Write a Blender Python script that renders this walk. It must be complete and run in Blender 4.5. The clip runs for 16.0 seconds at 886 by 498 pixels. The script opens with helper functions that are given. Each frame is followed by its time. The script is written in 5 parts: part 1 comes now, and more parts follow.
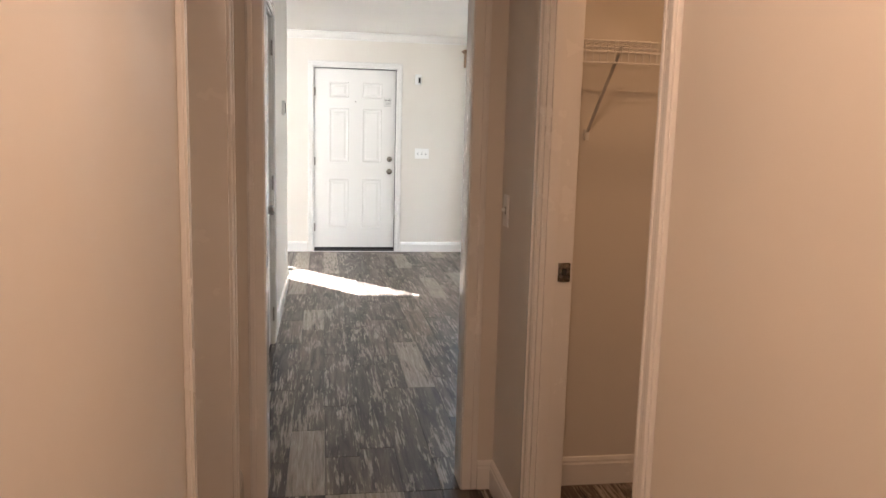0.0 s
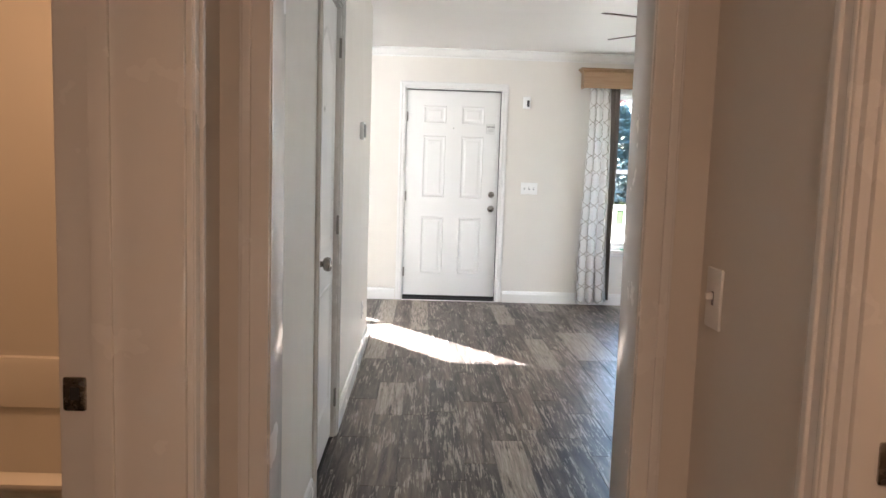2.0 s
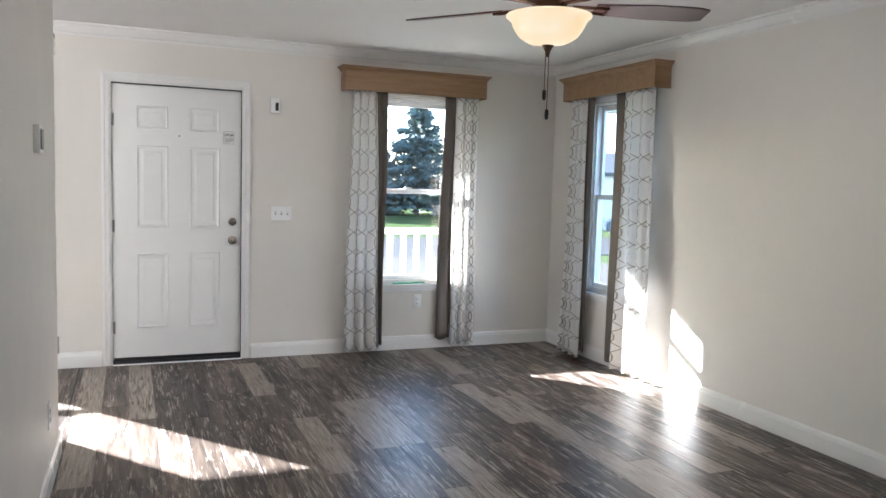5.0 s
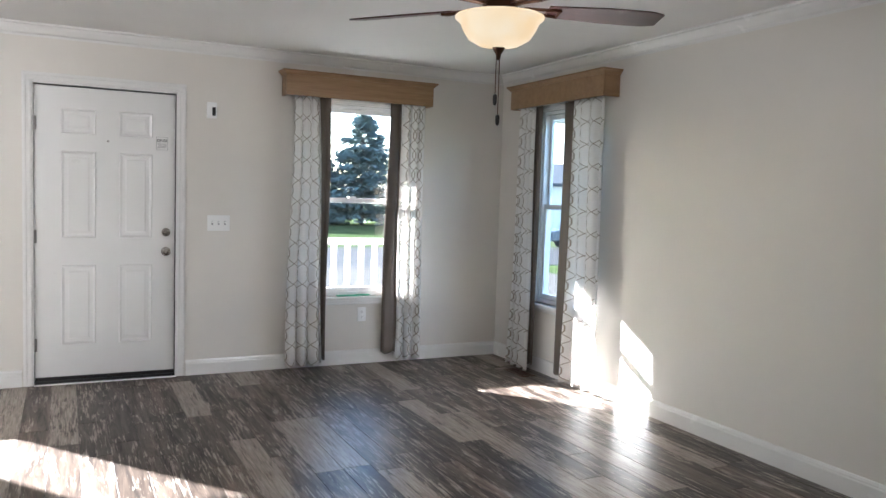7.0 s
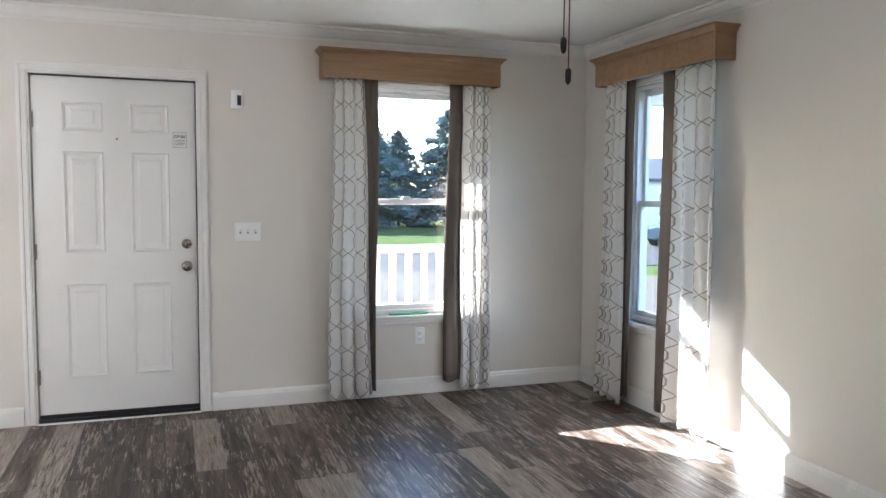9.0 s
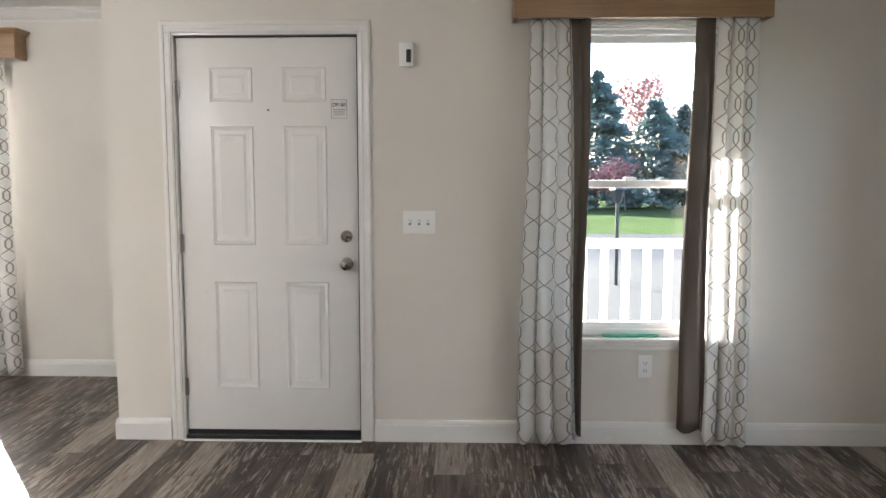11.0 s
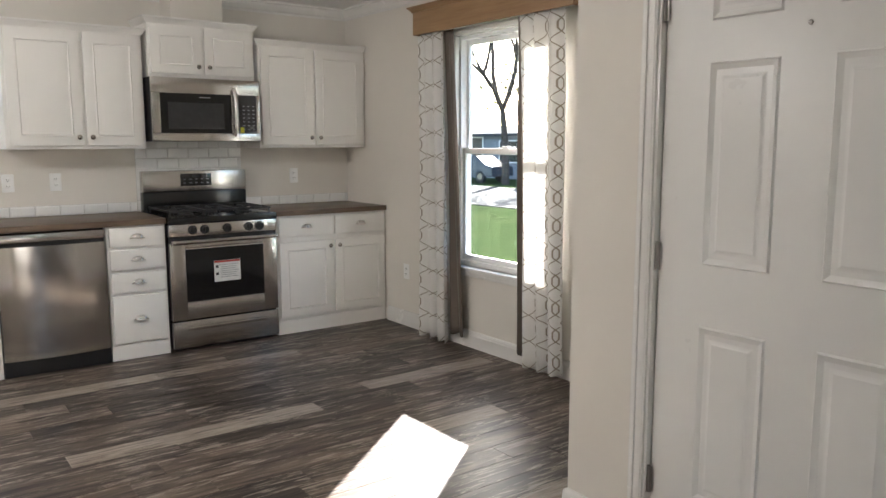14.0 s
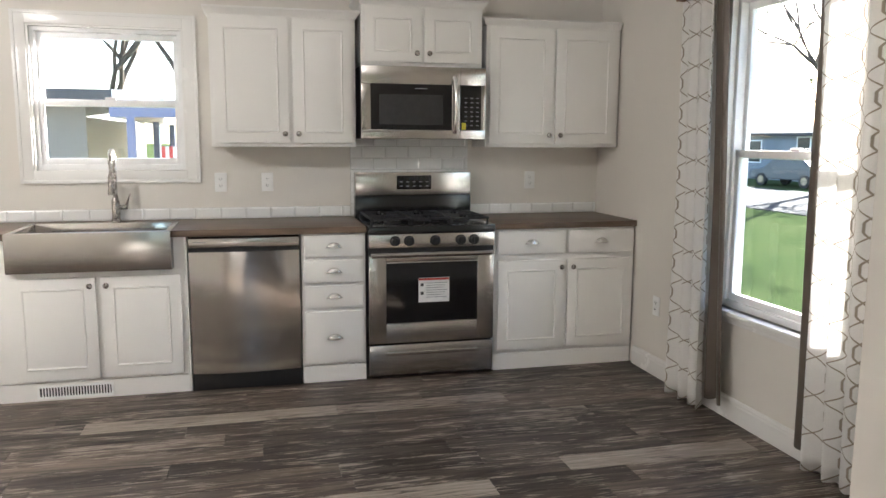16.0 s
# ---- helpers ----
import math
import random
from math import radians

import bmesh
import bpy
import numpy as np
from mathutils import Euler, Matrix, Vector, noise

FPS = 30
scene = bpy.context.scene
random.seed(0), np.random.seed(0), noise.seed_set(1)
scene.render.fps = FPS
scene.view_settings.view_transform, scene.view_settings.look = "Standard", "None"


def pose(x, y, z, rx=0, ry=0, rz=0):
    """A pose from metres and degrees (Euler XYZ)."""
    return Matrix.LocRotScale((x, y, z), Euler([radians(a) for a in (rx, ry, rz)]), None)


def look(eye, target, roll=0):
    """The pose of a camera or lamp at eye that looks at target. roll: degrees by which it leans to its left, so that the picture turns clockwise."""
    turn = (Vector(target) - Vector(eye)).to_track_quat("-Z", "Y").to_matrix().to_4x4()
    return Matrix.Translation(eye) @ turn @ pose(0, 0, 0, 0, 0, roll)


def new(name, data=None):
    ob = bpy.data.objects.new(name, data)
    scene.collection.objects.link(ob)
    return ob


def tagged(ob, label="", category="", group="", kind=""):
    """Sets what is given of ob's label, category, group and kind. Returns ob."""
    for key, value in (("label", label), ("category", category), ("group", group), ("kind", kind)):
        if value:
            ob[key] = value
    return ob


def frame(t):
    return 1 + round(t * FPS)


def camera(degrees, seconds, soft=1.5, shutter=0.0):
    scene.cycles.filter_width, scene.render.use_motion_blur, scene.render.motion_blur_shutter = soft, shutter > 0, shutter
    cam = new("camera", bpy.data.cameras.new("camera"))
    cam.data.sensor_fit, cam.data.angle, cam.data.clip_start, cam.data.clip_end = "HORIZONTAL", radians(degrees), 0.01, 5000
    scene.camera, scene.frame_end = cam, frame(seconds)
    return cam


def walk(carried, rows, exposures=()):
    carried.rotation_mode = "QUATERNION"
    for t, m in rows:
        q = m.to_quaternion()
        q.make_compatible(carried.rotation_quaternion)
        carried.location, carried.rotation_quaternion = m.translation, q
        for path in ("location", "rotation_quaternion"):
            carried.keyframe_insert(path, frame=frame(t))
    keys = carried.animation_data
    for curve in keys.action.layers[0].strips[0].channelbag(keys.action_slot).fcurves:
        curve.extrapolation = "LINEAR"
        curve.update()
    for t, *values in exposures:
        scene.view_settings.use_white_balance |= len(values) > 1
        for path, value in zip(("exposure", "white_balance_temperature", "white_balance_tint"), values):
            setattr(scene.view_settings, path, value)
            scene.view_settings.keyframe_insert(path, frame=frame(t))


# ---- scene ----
cam = camera(59.8, 16.0)
METRES, EYE, TILT, LEAN, TURN = 8.46, 1.37, 0.0, 0.0, -9.0
ROWS = [
    (0.0, 0.0, 0.0, 0.0, 0.22, -8.51, -1.47),
    (0.5, -0.0005, 0.0375, -0.0021, 1.36, -7.61, -1.32),
    (1.0, -0.0007, 0.0734, -0.0009, 4.07, -6.58, -1.32),
    (1.5, -0.0043, 0.1114, -0.0009, 5.4, -6.17, -1.65),
    (2.0, -0.012, 0.1501, -0.0041, 7.68, -6.18, -1.83),
    (2.5, -0.0164, 0.1869, -0.0027, 9.99, -6.28, -1.62),
    (3.0, -0.0255, 0.2182, 0.0001, 7.7, -5.9, -1.68),
    (3.5, -0.0323, 0.2482, 0.0008, 3.83, -6.32, -1.67),
    (4.0, -0.0371, 0.2823, 0.0013, 0.01, -6.19, -1.97),
    (4.5, -0.0421, 0.3071, 0.0032, -6.23, -5.73, -1.8),
    (5.0, -0.0464, 0.3237, 0.0049, -12.9, -4.92, -1.64),
    (7.5, -0.0375, 0.3605, 0.0036, -17.02, -4.04, -1.85),
    (8.0, -0.0265, 0.3892, 0.0032, -15.21, -4.0, -1.57),
    (10.5, 0.0562, 0.5672, 0.0026, 2.62, -5.17, 0.27),
    (11.0, 0.0658, 0.6048, 0.0032, 10.55, -5.8, 0.0),
    (11.5, 0.0691, 0.6428, 0.0014, 19.28, -6.17, 0.44),
    (12.0, 0.0706, 0.679, 0.0014, 27.08, -7.09, 1.15),
    (12.5, 0.0714, 0.7198, 0.0007, 35.94, -8.27, 1.44),
    (13.0, 0.0647, 0.7553, 0.0007, 43.88, -8.3, 1.29),
    (13.5, 0.0544, 0.7915, 0.0014, 52.51, -7.96, 0.96),
    (14.0, 0.0442, 0.8266, 0.0023, 62.5, -7.88, 0.07),
    (14.5, 0.0255, 0.8553, 0.0015, 70.44, -7.79, -0.27),
    (15.0, 0.002, 0.8802, 0.0036, 75.15, -7.85, -0.29),
    (15.5, -0.0271, 0.9017, 0.0025, 80.23, -7.73, -0.45),
    (16.0, -0.059, 0.9174, 0.0023, 85.15, -8.0, -0.27),
]
EXPOSURES = [(0.0, 5.1, 5750, 11), (2.0, 5.05, 5600, 11), (3.0, 4.85, 5250, 11), (4.0, 4.5, 5350, 12), (5.0, 4.3, 5500, 12), (8.0, 4.2, 5500, 12), (11.0, 4.05, 5850, 12), (11.5, 3.65, 6000, 12), (12.5, 3.6, 6050, 12), (16.0, 3.72, 6000, 12)]
walk(cam, [(t, pose(0, 0, EYE, TILT, LEAN, TURN) @ pose(METRES * x, METRES * y, METRES * z, 90 + pitch, roll, yaw)) for t, x, y, z, yaw, pitch, roll in ROWS], EXPOSURES)
# exposure: the camera opens up in the dim hall and closes in the bright rooms
# ---- world and light ----
SUN_AZ = math.atan2(0.80, -1.0)
SUN_ELEV = radians(23.0)
world = bpy.data.worlds.new("world")
scene.world = world
world.use_nodes = True
wn = world.node_tree
sky = wn.nodes.new("ShaderNodeTexSky")
sky.sky_type, sky.sun_disc = "NISHITA", False
sky.sun_elevation, sky.sun_rotation = SUN_ELEV, radians(-38.7)
sky.dust_density = 1.5
wn.links.new(sky.outputs[0], wn.nodes["Background"].inputs[0])
wn.nodes["Background"].inputs[1].default_value = 0.08

sun_data = bpy.data.lights.new("sun", "SUN")
sun_data.energy, sun_data.angle, sun_data.color = 5.0, radians(0.6), (1.0, 0.94, 0.84)
sun = new("sun", sun_data)
sun.matrix_world = look((-8, 10, 6), (-8 + 0.80, 10 - 1.0, 6 - 1.2806 * math.tan(SUN_ELEV)))


def lamp(name, where, watts, colour, size=0.1, down=False):
    data = bpy.data.lights.new(name, "AREA" if down else "POINT")
    data.energy, data.color = watts, colour
    if down:
        data.shape, data.size = "DISK", size
    else:
        data.shadow_soft_size = size
    ob = new(name, data)
    ob.location = where
    return ob


WARM = (1.0, 0.60, 0.36)
DEEP = (1.0, 0.52, 0.23)
SOFT = (1.0, 0.93, 0.83)
lamp("hall_lamp", (0.16, 0.5, 2.36), 0.52, WARM, 0.12, True)
lamp("closet_lamp", (1.39, 1.93, 2.36), 0.16, DEEP, 0.12, True)
lamp("bathroom_lamp", (-1.0, 3.0, 2.36), 0.40, DEEP, 0.12, True)
lamp("kitchen_lamp", (-1.9, 8.0, 2.26), 1.1, SOFT, 0.12)
lamp("kitchen_lamp_b", (-1.9, 5.6, 2.26), 6.5, SOFT, 0.12)
lamp("fan_lamp", (1.71, 5.75, 2.09), 1.7, (1.0, 0.92, 0.80), 0.13)


# ---- materials ----
def mat(name):
    m = bpy.data.materials.new(name)
    m.use_nodes = True
    return m, m.node_tree, m.node_tree.nodes["Principled BSDF"]


def node(nt, kind, **values):
    n = nt.nodes.new(kind)
    for key, value in values.items():
        n.inputs[key].default_value = value
    return n


def ramp(nt, fac, stops):
    r = nt.nodes.new("ShaderNodeValToRGB")
    els = r.color_ramp.elements
    while len(els) < len(stops):
        els.new(0.5)
    for e, (p, c) in zip(els, stops):
        e.position, e.color = p, (*c, 1)
    nt.links.new(fac, r.inputs[0])
    return r.outputs[0]


def coords(nt, scale=(1, 1, 1), kind="Object"):
    tc = nt.nodes.new("ShaderNodeTexCoord")
    mp = nt.nodes.new("ShaderNodeMapping")
    mp.inputs["Scale"].default_value = scale
    nt.links.new(tc.outputs[kind], mp.inputs[0])
    return mp.outputs[0]


def noise_tex(nt, vec, scale, detail=4.0, rough=0.55, dist=0.0):
    n = node(nt, "ShaderNodeTexNoise", Scale=scale, Detail=detail, Roughness=rough, Distortion=dist)
    nt.links.new(vec, n.inputs["Vector"])
    return n.outputs["Fac"]


def bump(nt, bsdf, height, strength, distance=0.002):
    b = node(nt, "ShaderNodeBump", Strength=strength, Distance=distance)
    nt.links.new(height, b.inputs["Height"])
    nt.links.new(b.outputs[0], bsdf.inputs["Normal"])


def mathn(nt, op, a, b=None):
    n = nt.nodes.new("ShaderNodeMath")
    n.operation = op
    for i, v in enumerate((a, b)):
        if v is None:
            continue
        if isinstance(v, (int, float)):
            n.inputs[i].default_value = v
        else:
            nt.links.new(v, n.inputs[i])
    return n.outputs[0]


def painted(name, colour, rough=0.5, var=0.06, bscale=90, bstr=0.12, spec=0.4):
    m, nt, b = mat(name)
    v = coords(nt)
    dark = tuple(c * (1 - var) for c in colour)
    col = ramp(nt, noise_tex(nt, v, 1.7, 5), [(0.3, dark), (0.7, colour)])
    nt.links.new(col, b.inputs["Base Color"])
    r = ramp(nt, noise_tex(nt, v, 6.0, 4), [(0.3, (rough - 0.08,) * 3), (0.7, (rough + 0.08,) * 3)])
    nt.links.new(r, b.inputs["Roughness"])
    b.inputs["Specular IOR Level"].default_value = spec
    bump(nt, b, noise_tex(nt, v, bscale, 3), bstr, 0.001)
    return m


def metal(name, colour, rough, stretch=(1, 1, 1), amount=0.08):
    m, nt, b = mat(name)
    b.inputs["Metallic"].default_value = 1.0
    b.inputs["Base Color"].default_value = (*colour, 1)
    v = coords(nt, stretch)
    f = noise_tex(nt, v, 60, 3)
    r = ramp(nt, f, [(0.25, (rough - amount,) * 3), (0.75, (rough + amount,) * 3)])
    nt.links.new(r, b.inputs["Roughness"])
    bump(nt, b, f, 0.012, 0.0003)
    return m


def plain(name, colour, rough=0.5, metallic=0.0, spec=0.5):
    m, nt, b = mat(name)
    v = coords(nt)
    dark = tuple(c * 0.85 for c in colour)
    nt.links.new(ramp(nt, noise_tex(nt, v, 25, 4), [(0.3, dark), (0.7, colour)]), b.inputs["Base Color"])
    b.inputs["Roughness"].default_value, b.inputs["Metallic"].default_value = rough, metallic
    b.inputs["Specular IOR Level"].default_value = spec
    return m


def wood(name, dark, light, axis, scale=1.0, rough=0.45, per_object=False):
    """Grain runs along the axis (0, 1 or 2)."""
    m, nt, b = mat(name)
    s = [14.0 * scale] * 3
    s[axis] = 0.9 * scale
    v = coords(nt, tuple(s))
    if per_object:
        info = nt.nodes.new("ShaderNodeObjectInfo")
        add = nt.nodes.new("ShaderNodeVectorMath")
        mul = mathn(nt, "MULTIPLY", info.outputs["Random"], 37.0)
        nt.links.new(v, add.inputs[0])
        nt.links.new(mul, add.inputs[1])
        v = add.outputs[0]
    f = noise_tex(nt, v, 1.6, 8, 0.62, 0.6)
    fine = noise_tex(nt, v, 9.0, 4, 0.6)
    mix = mathn(nt, "ADD", mathn(nt, "MULTIPLY", f, 0.75), mathn(nt, "MULTIPLY", fine, 0.25))
    nt.links.new(ramp(nt, mix, [(0.32, dark), (0.5, tuple((a + c) / 2 for a, c in zip(dark, light))), (0.68, light)]), b.inputs["Base Color"])
    b.inputs["Roughness"].default_value = rough
    bump(nt, b, mix, 0.15, 0.001)
    return m


def plank_material():
    """Grey-brown weathered vinyl plank; each board with its own tone."""
    m, nt, b = mat("weathered_plank")
    tc = nt.nodes.new("ShaderNodeTexCoord")
    info = nt.nodes.new("ShaderNodeObjectInfo")
    geo = nt.nodes.new("ShaderNodeNewGeometry")
    rnd = mathn(nt, "FRACT", mathn(nt, "ADD", info.outputs["Random"], geo.outputs["Random Per Island"]))
    add = nt.nodes.new("ShaderNodeVectorMath")
    nt.links.new(tc.outputs["Object"], add.inputs[0])
    nt.links.new(mathn(nt, "MULTIPLY", rnd, 61.0), add.inputs[1])
    mp = nt.nodes.new("ShaderNodeMapping")
    mp.inputs["Scale"].default_value = (15, 1.3, 1)
    nt.links.new(add.outputs[0], mp.inputs[0])
    grain = noise_tex(nt, mp.outputs[0], 1.5, 9, 0.68, 0.7)
    mp2 = nt.nodes.new("ShaderNodeMapping")
    mp2.inputs["Scale"].default_value = (8.0, 1.9, 1)
    nt.links.new(add.outputs[0], mp2.inputs[0])
    worn = noise_tex(nt, mp2.outputs[0], 1.3, 7, 0.7, 0.4)
    mp3 = nt.nodes.new("ShaderNodeMapping")
    mp3.inputs["Scale"].default_value = (55, 3.2, 1)
    nt.links.new(add.outputs[0], mp3.inputs[0])
    scratch = noise_tex(nt, mp3.outputs[0], 1.6, 6, 0.7, 0.5)
    base = ramp(nt, grain, [(0.34, (0.012, 0.009, 0.007)), (0.50, (0.066, 0.048, 0.037)), (0.66, (0.140, 0.106, 0.082))])
    pale = ramp(nt, scratch, [(0.30, (0.15, 0.122, 0.098)), (0.52, (0.285, 0.242, 0.198)), (0.70, (0.44, 0.39, 0.33))])
    # share of pale wear, more on some boards than on others
    lift = ramp(nt, rnd, [(0.0, (0.0,) * 3), (0.60, (0.03,) * 3), (0.87, (0.07,) * 3), (0.90, (0.34,) * 3), (1.0, (0.46,) * 3)])
    mask = mathn(nt, "SUBTRACT", mathn(nt, "ADD", mathn(nt, "MULTIPLY", worn, 1.55), mathn(nt, "MULTIPLY", scratch, 1.6)), 1.09)
    mask = mathn(nt, "ADD", mask, lift)
    mask = ramp(nt, mask, [(0.60, (0, 0, 0)), (0.67, (0.75, 0.75, 0.75)), (0.82, (1, 1, 1))])
    tone = ramp(nt, mathn(nt, "FRACT", mathn(nt, "MULTIPLY", rnd, 7.31)), [(0.0, (0.55,) * 3), (0.5, (0.95,) * 3), (1.0, (1.65,) * 3)])
    toned = nt.nodes.new("ShaderNodeMix")
    toned.data_type, toned.blend_type = "RGBA", "MULTIPLY"
    toned.inputs["Factor"].default_value = 1.0
    nt.links.new(base, toned.inputs["A"])
    nt.links.new(tone, toned.inputs["B"])
    base = toned.outputs["Result"]
    mix = nt.nodes.new("ShaderNodeMix")
    mix.data_type = "RGBA"
    nt.links.new(mask, mix.inputs["Factor"])
    nt.links.new(base, mix.inputs["A"])
    nt.links.new(pale, mix.inputs["B"])
    nt.links.new(mix.outputs["Result"], b.inputs["Base Color"])
    b.inputs["Specular IOR Level"].default_value = 0.27
    r = ramp(nt, grain, [(0.3, (0.44,) * 3), (0.7, (0.30,) * 3)])
    nt.links.new(r, b.inputs["Roughness"])
    bump(nt, b, mathn(nt, "ADD", grain, scratch), 0.22, 0.0012)
    return m


def lattice_fabric():
    """White drapery with an interlaced grey-tan trellis, seen in the cloth's own metres."""
    m, nt, b = mat("trellis_fabric")
    uv = nt.nodes.new("ShaderNodeTexCoord")
    sep = nt.nodes.new("ShaderNodeSeparateXYZ")
    nt.links.new(uv.outputs["UV"], sep.inputs[0])
    u, v = sep.outputs[0], sep.outputs[1]
    wave = mathn(nt, "SINE", mathn(nt, "MULTIPLY", v, 2 * math.pi / 0.32))
    wave = mathn(nt, "MULTIPLY", mathn(nt, "MAXIMUM", mathn(nt, "MINIMUM", mathn(nt, "MULTIPLY", wave, 1.06), 1.0), -1.0), 0.62)
    lines = []
    for sign in (1, -1):
        w = mathn(nt, "MULTIPLY", wave, sign)
        fr = mathn(nt, "FRACT", mathn(nt, "ADD", mathn(nt, "DIVIDE", u, 0.125), w))
        lines.append(mathn(nt, "ABSOLUTE", mathn(nt, "SUBTRACT", fr, 0.5)))
    d = mathn(nt, "MINIMUM", lines[0], lines[1])
    mask = ramp(nt, d, [(0.026, (1, 1, 1)), (0.046, (0, 0, 0))])
    weave = noise_tex(nt, coords(nt, (1, 1, 1)), 240, 2)
    white = ramp(nt, weave, [(0.3, (0.82, 0.81, 0.79)), (0.7, (0.90, 0.89, 0.87))])
    mix = nt.nodes.new("ShaderNodeMix")
    mix.data_type = "RGBA"
    nt.links.new(mask, mix.inputs["Factor"])
    nt.links.new(white, mix.inputs["A"])
    mix.inputs["B"].default_value = (0.37, 0.325, 0.27, 1)
    nt.links.new(mix.outputs["Result"], b.inputs["Base Color"])
    b.inputs["Roughness"].default_value = 0.9
    b.inputs["Specular IOR Level"].default_value = 0.1
    tr = nt.nodes.new("ShaderNodeBsdfTranslucent")
    nt.links.new(mix.outputs["Result"], tr.inputs["Color"])
    ms = nt.nodes.new("ShaderNodeMixShader")
    ms.inputs[0].default_value = 0.34
    nt.links.new(b.outputs[0], ms.inputs[1])
    nt.links.new(tr.outputs[0], ms.inputs[2])
    nt.links.new(ms.outputs[0], nt.nodes["Material Output"].inputs["Surface"])
    bump(nt, b, weave, 0.2, 0.0005)
    return m


def glass_material():
    m, nt, b = mat("window_glass")
    g = nt.nodes.new("ShaderNodeBsdfGlossy")
    g.inputs["Roughness"].default_value = 0.02
    t = nt.nodes.new("ShaderNodeBsdfTransparent")
    t.inputs["Color"].default_value = (0.96, 0.98, 0.97, 1)
    lw = nt.nodes.new("ShaderNodeLayerWeight")
    lw.inputs["Blend"].default_value = 0.5
    fac = mathn(nt, "ADD", mathn(nt, "MULTIPLY", mathn(nt, "POWER", lw.outputs["Facing"], 5.0), 0.6), 0.05)
    ms = nt.nodes.new("ShaderNodeMixShader")
    nt.links.new(fac, ms.inputs[0])
    nt.links.new(t.outputs[0], ms.inputs[1])
    nt.links.new(g.outputs[0], ms.inputs[2])
    nt.links.new(ms.outputs[0], nt.nodes["Material Output"].inputs["Surface"])
    return m


def foliage(name, a, c):
    m, nt, b = mat(name)
    geo = nt.nodes.new("ShaderNodeNewGeometry")
    nt.links.new(ramp(nt, geo.outputs["Random Per Island"], [(0.0, a), (1.0, c)]), b.inputs["Base Color"])
    b.inputs["Roughness"].default_value = 0.6
    return m


def lawn_material():
    m, nt, b = mat("lawn_grass")
    v = coords(nt)
    f = mathn(nt, "ADD", mathn(nt, "MULTIPLY", noise_tex(nt, v, 0.5, 5), 0.6), mathn(nt, "MULTIPLY", noise_tex(nt, v, 18, 4), 0.4))
    nt.links.new(ramp(nt, f, [(0.35, (0.036, 0.054, 0.022)), (0.55, (0.050, 0.066, 0.028)), (0.72, (0.075, 0.082, 0.042))]), b.inputs["Base Color"])
    b.inputs["Roughness"].default_value = 0.95
    b.inputs["Specular IOR Level"].default_value = 0.0
    bump(nt, b, noise_tex(nt, v, 60, 3), 0.8, 0.03)
    return m


WALL = painted("wall_paint", (0.725, 0.692, 0.64), 0.55, 0.03, 160, 0.10, 0.25)
CEIL = painted("ceiling_paint", (0.86, 0.855, 0.84), 0.7, 0.03, 45, 0.5, 0.2)
TRIM = painted("trim_paint", (0.80, 0.79, 0.77), 0.22, 0.02, 120, 0.02, 0.5)
DOORW = painted("door_paint", (0.79, 0.785, 0.77), 0.35, 0.03, 110, 0.08, 0.5)
CABW = painted("cabinet_paint", (0.80, 0.785, 0.76), 0.36, 0.03, 140, 0.05, 0.45)
VINYL = painted("window_vinyl", (0.82, 0.82, 0.82), 0.3, 0.02, 100, 0.03)
PLASTIC = painted("white_plastic", (0.86, 0.86, 0.85), 0.35, 0.02, 100, 0.03)
PLANK = plank_material()
UNDER = plain("floor_seam", (0.02, 0.018, 0.016), 0.6)
FABRIC = lattice_fabric()
TAUPE = painted("taupe_satin", (0.125, 0.099, 0.078), 0.42, 0.25, 300, 0.2, 0.5)
VALW = wood("valance_wood", (0.235, 0.135, 0.062), (0.36, 0.225, 0.115), 0, 1.0, 0.42)
VALY = wood("valance_wood_side", (0.235, 0.135, 0.062), (0.36, 0.225, 0.115), 1, 1.0, 0.42)
COUNTER = wood("butcher_laminate", (0.055, 0.034, 0.022), (0.20, 0.135, 0.09), 1, 1.3, 0.4)
BLADE = wood("walnut_blade", (0.035, 0.014, 0.012), (0.09, 0.035, 0.028), 0, 1.0, 0.3)
STEEL = metal("brushed_steel", (0.56, 0.54, 0.52), 0.13, (1, 1, 0.015), 0.02)
STEELH = metal("brushed_steel_across", (0.50, 0.475, 0.45), 0.20, (0.015, 1, 1), 0.02)
NICKEL = metal("satin_nickel", (0.36, 0.335, 0.31), 0.26)
HINGE = metal("hinge_steel", (0.30, 0.285, 0.27), 0.38)
BRONZE = metal("dark_bronze", (0.10, 0.055, 0.035), 0.35)
CHROME = metal("chrome", (0.75, 0.74, 0.72), 0.12)
BLACK = plain("black_enamel", (0.012, 0.012, 0.013), 0.18)
BLACKP = plain("black_plastic", (0.014, 0.014, 0.015), 0.45)
IRON = plain("cast_iron", (0.018, 0.018, 0.019), 0.55)
OVENGL = plain("oven_glass", (0.008, 0.008, 0.009), 0.06)
GREYGL = plain("microwave_screen", (0.045, 0.045, 0.047), 0.15)
TILE = painted("glazed_tile", (0.80, 0.80, 0.79), 0.10, 0.02, 20, 0.04, 0.6)
GROUT = plain("grout", (0.55, 0.54, 0.52), 0.85)
TUBW = painted("tub_acrylic", (0.78, 0.75, 0.70), 0.16, 0.02, 30, 0.02, 0.5)
WIRE = painted("coated_wire", (0.78, 0.76, 0.73), 0.4, 0.02)
GLASS = glass_material()
PAPER = plain("sticker_paper", (0.78, 0.78, 0.76), 0.6)
INK = plain("ink", (0.03, 0.03, 0.03), 0.7)
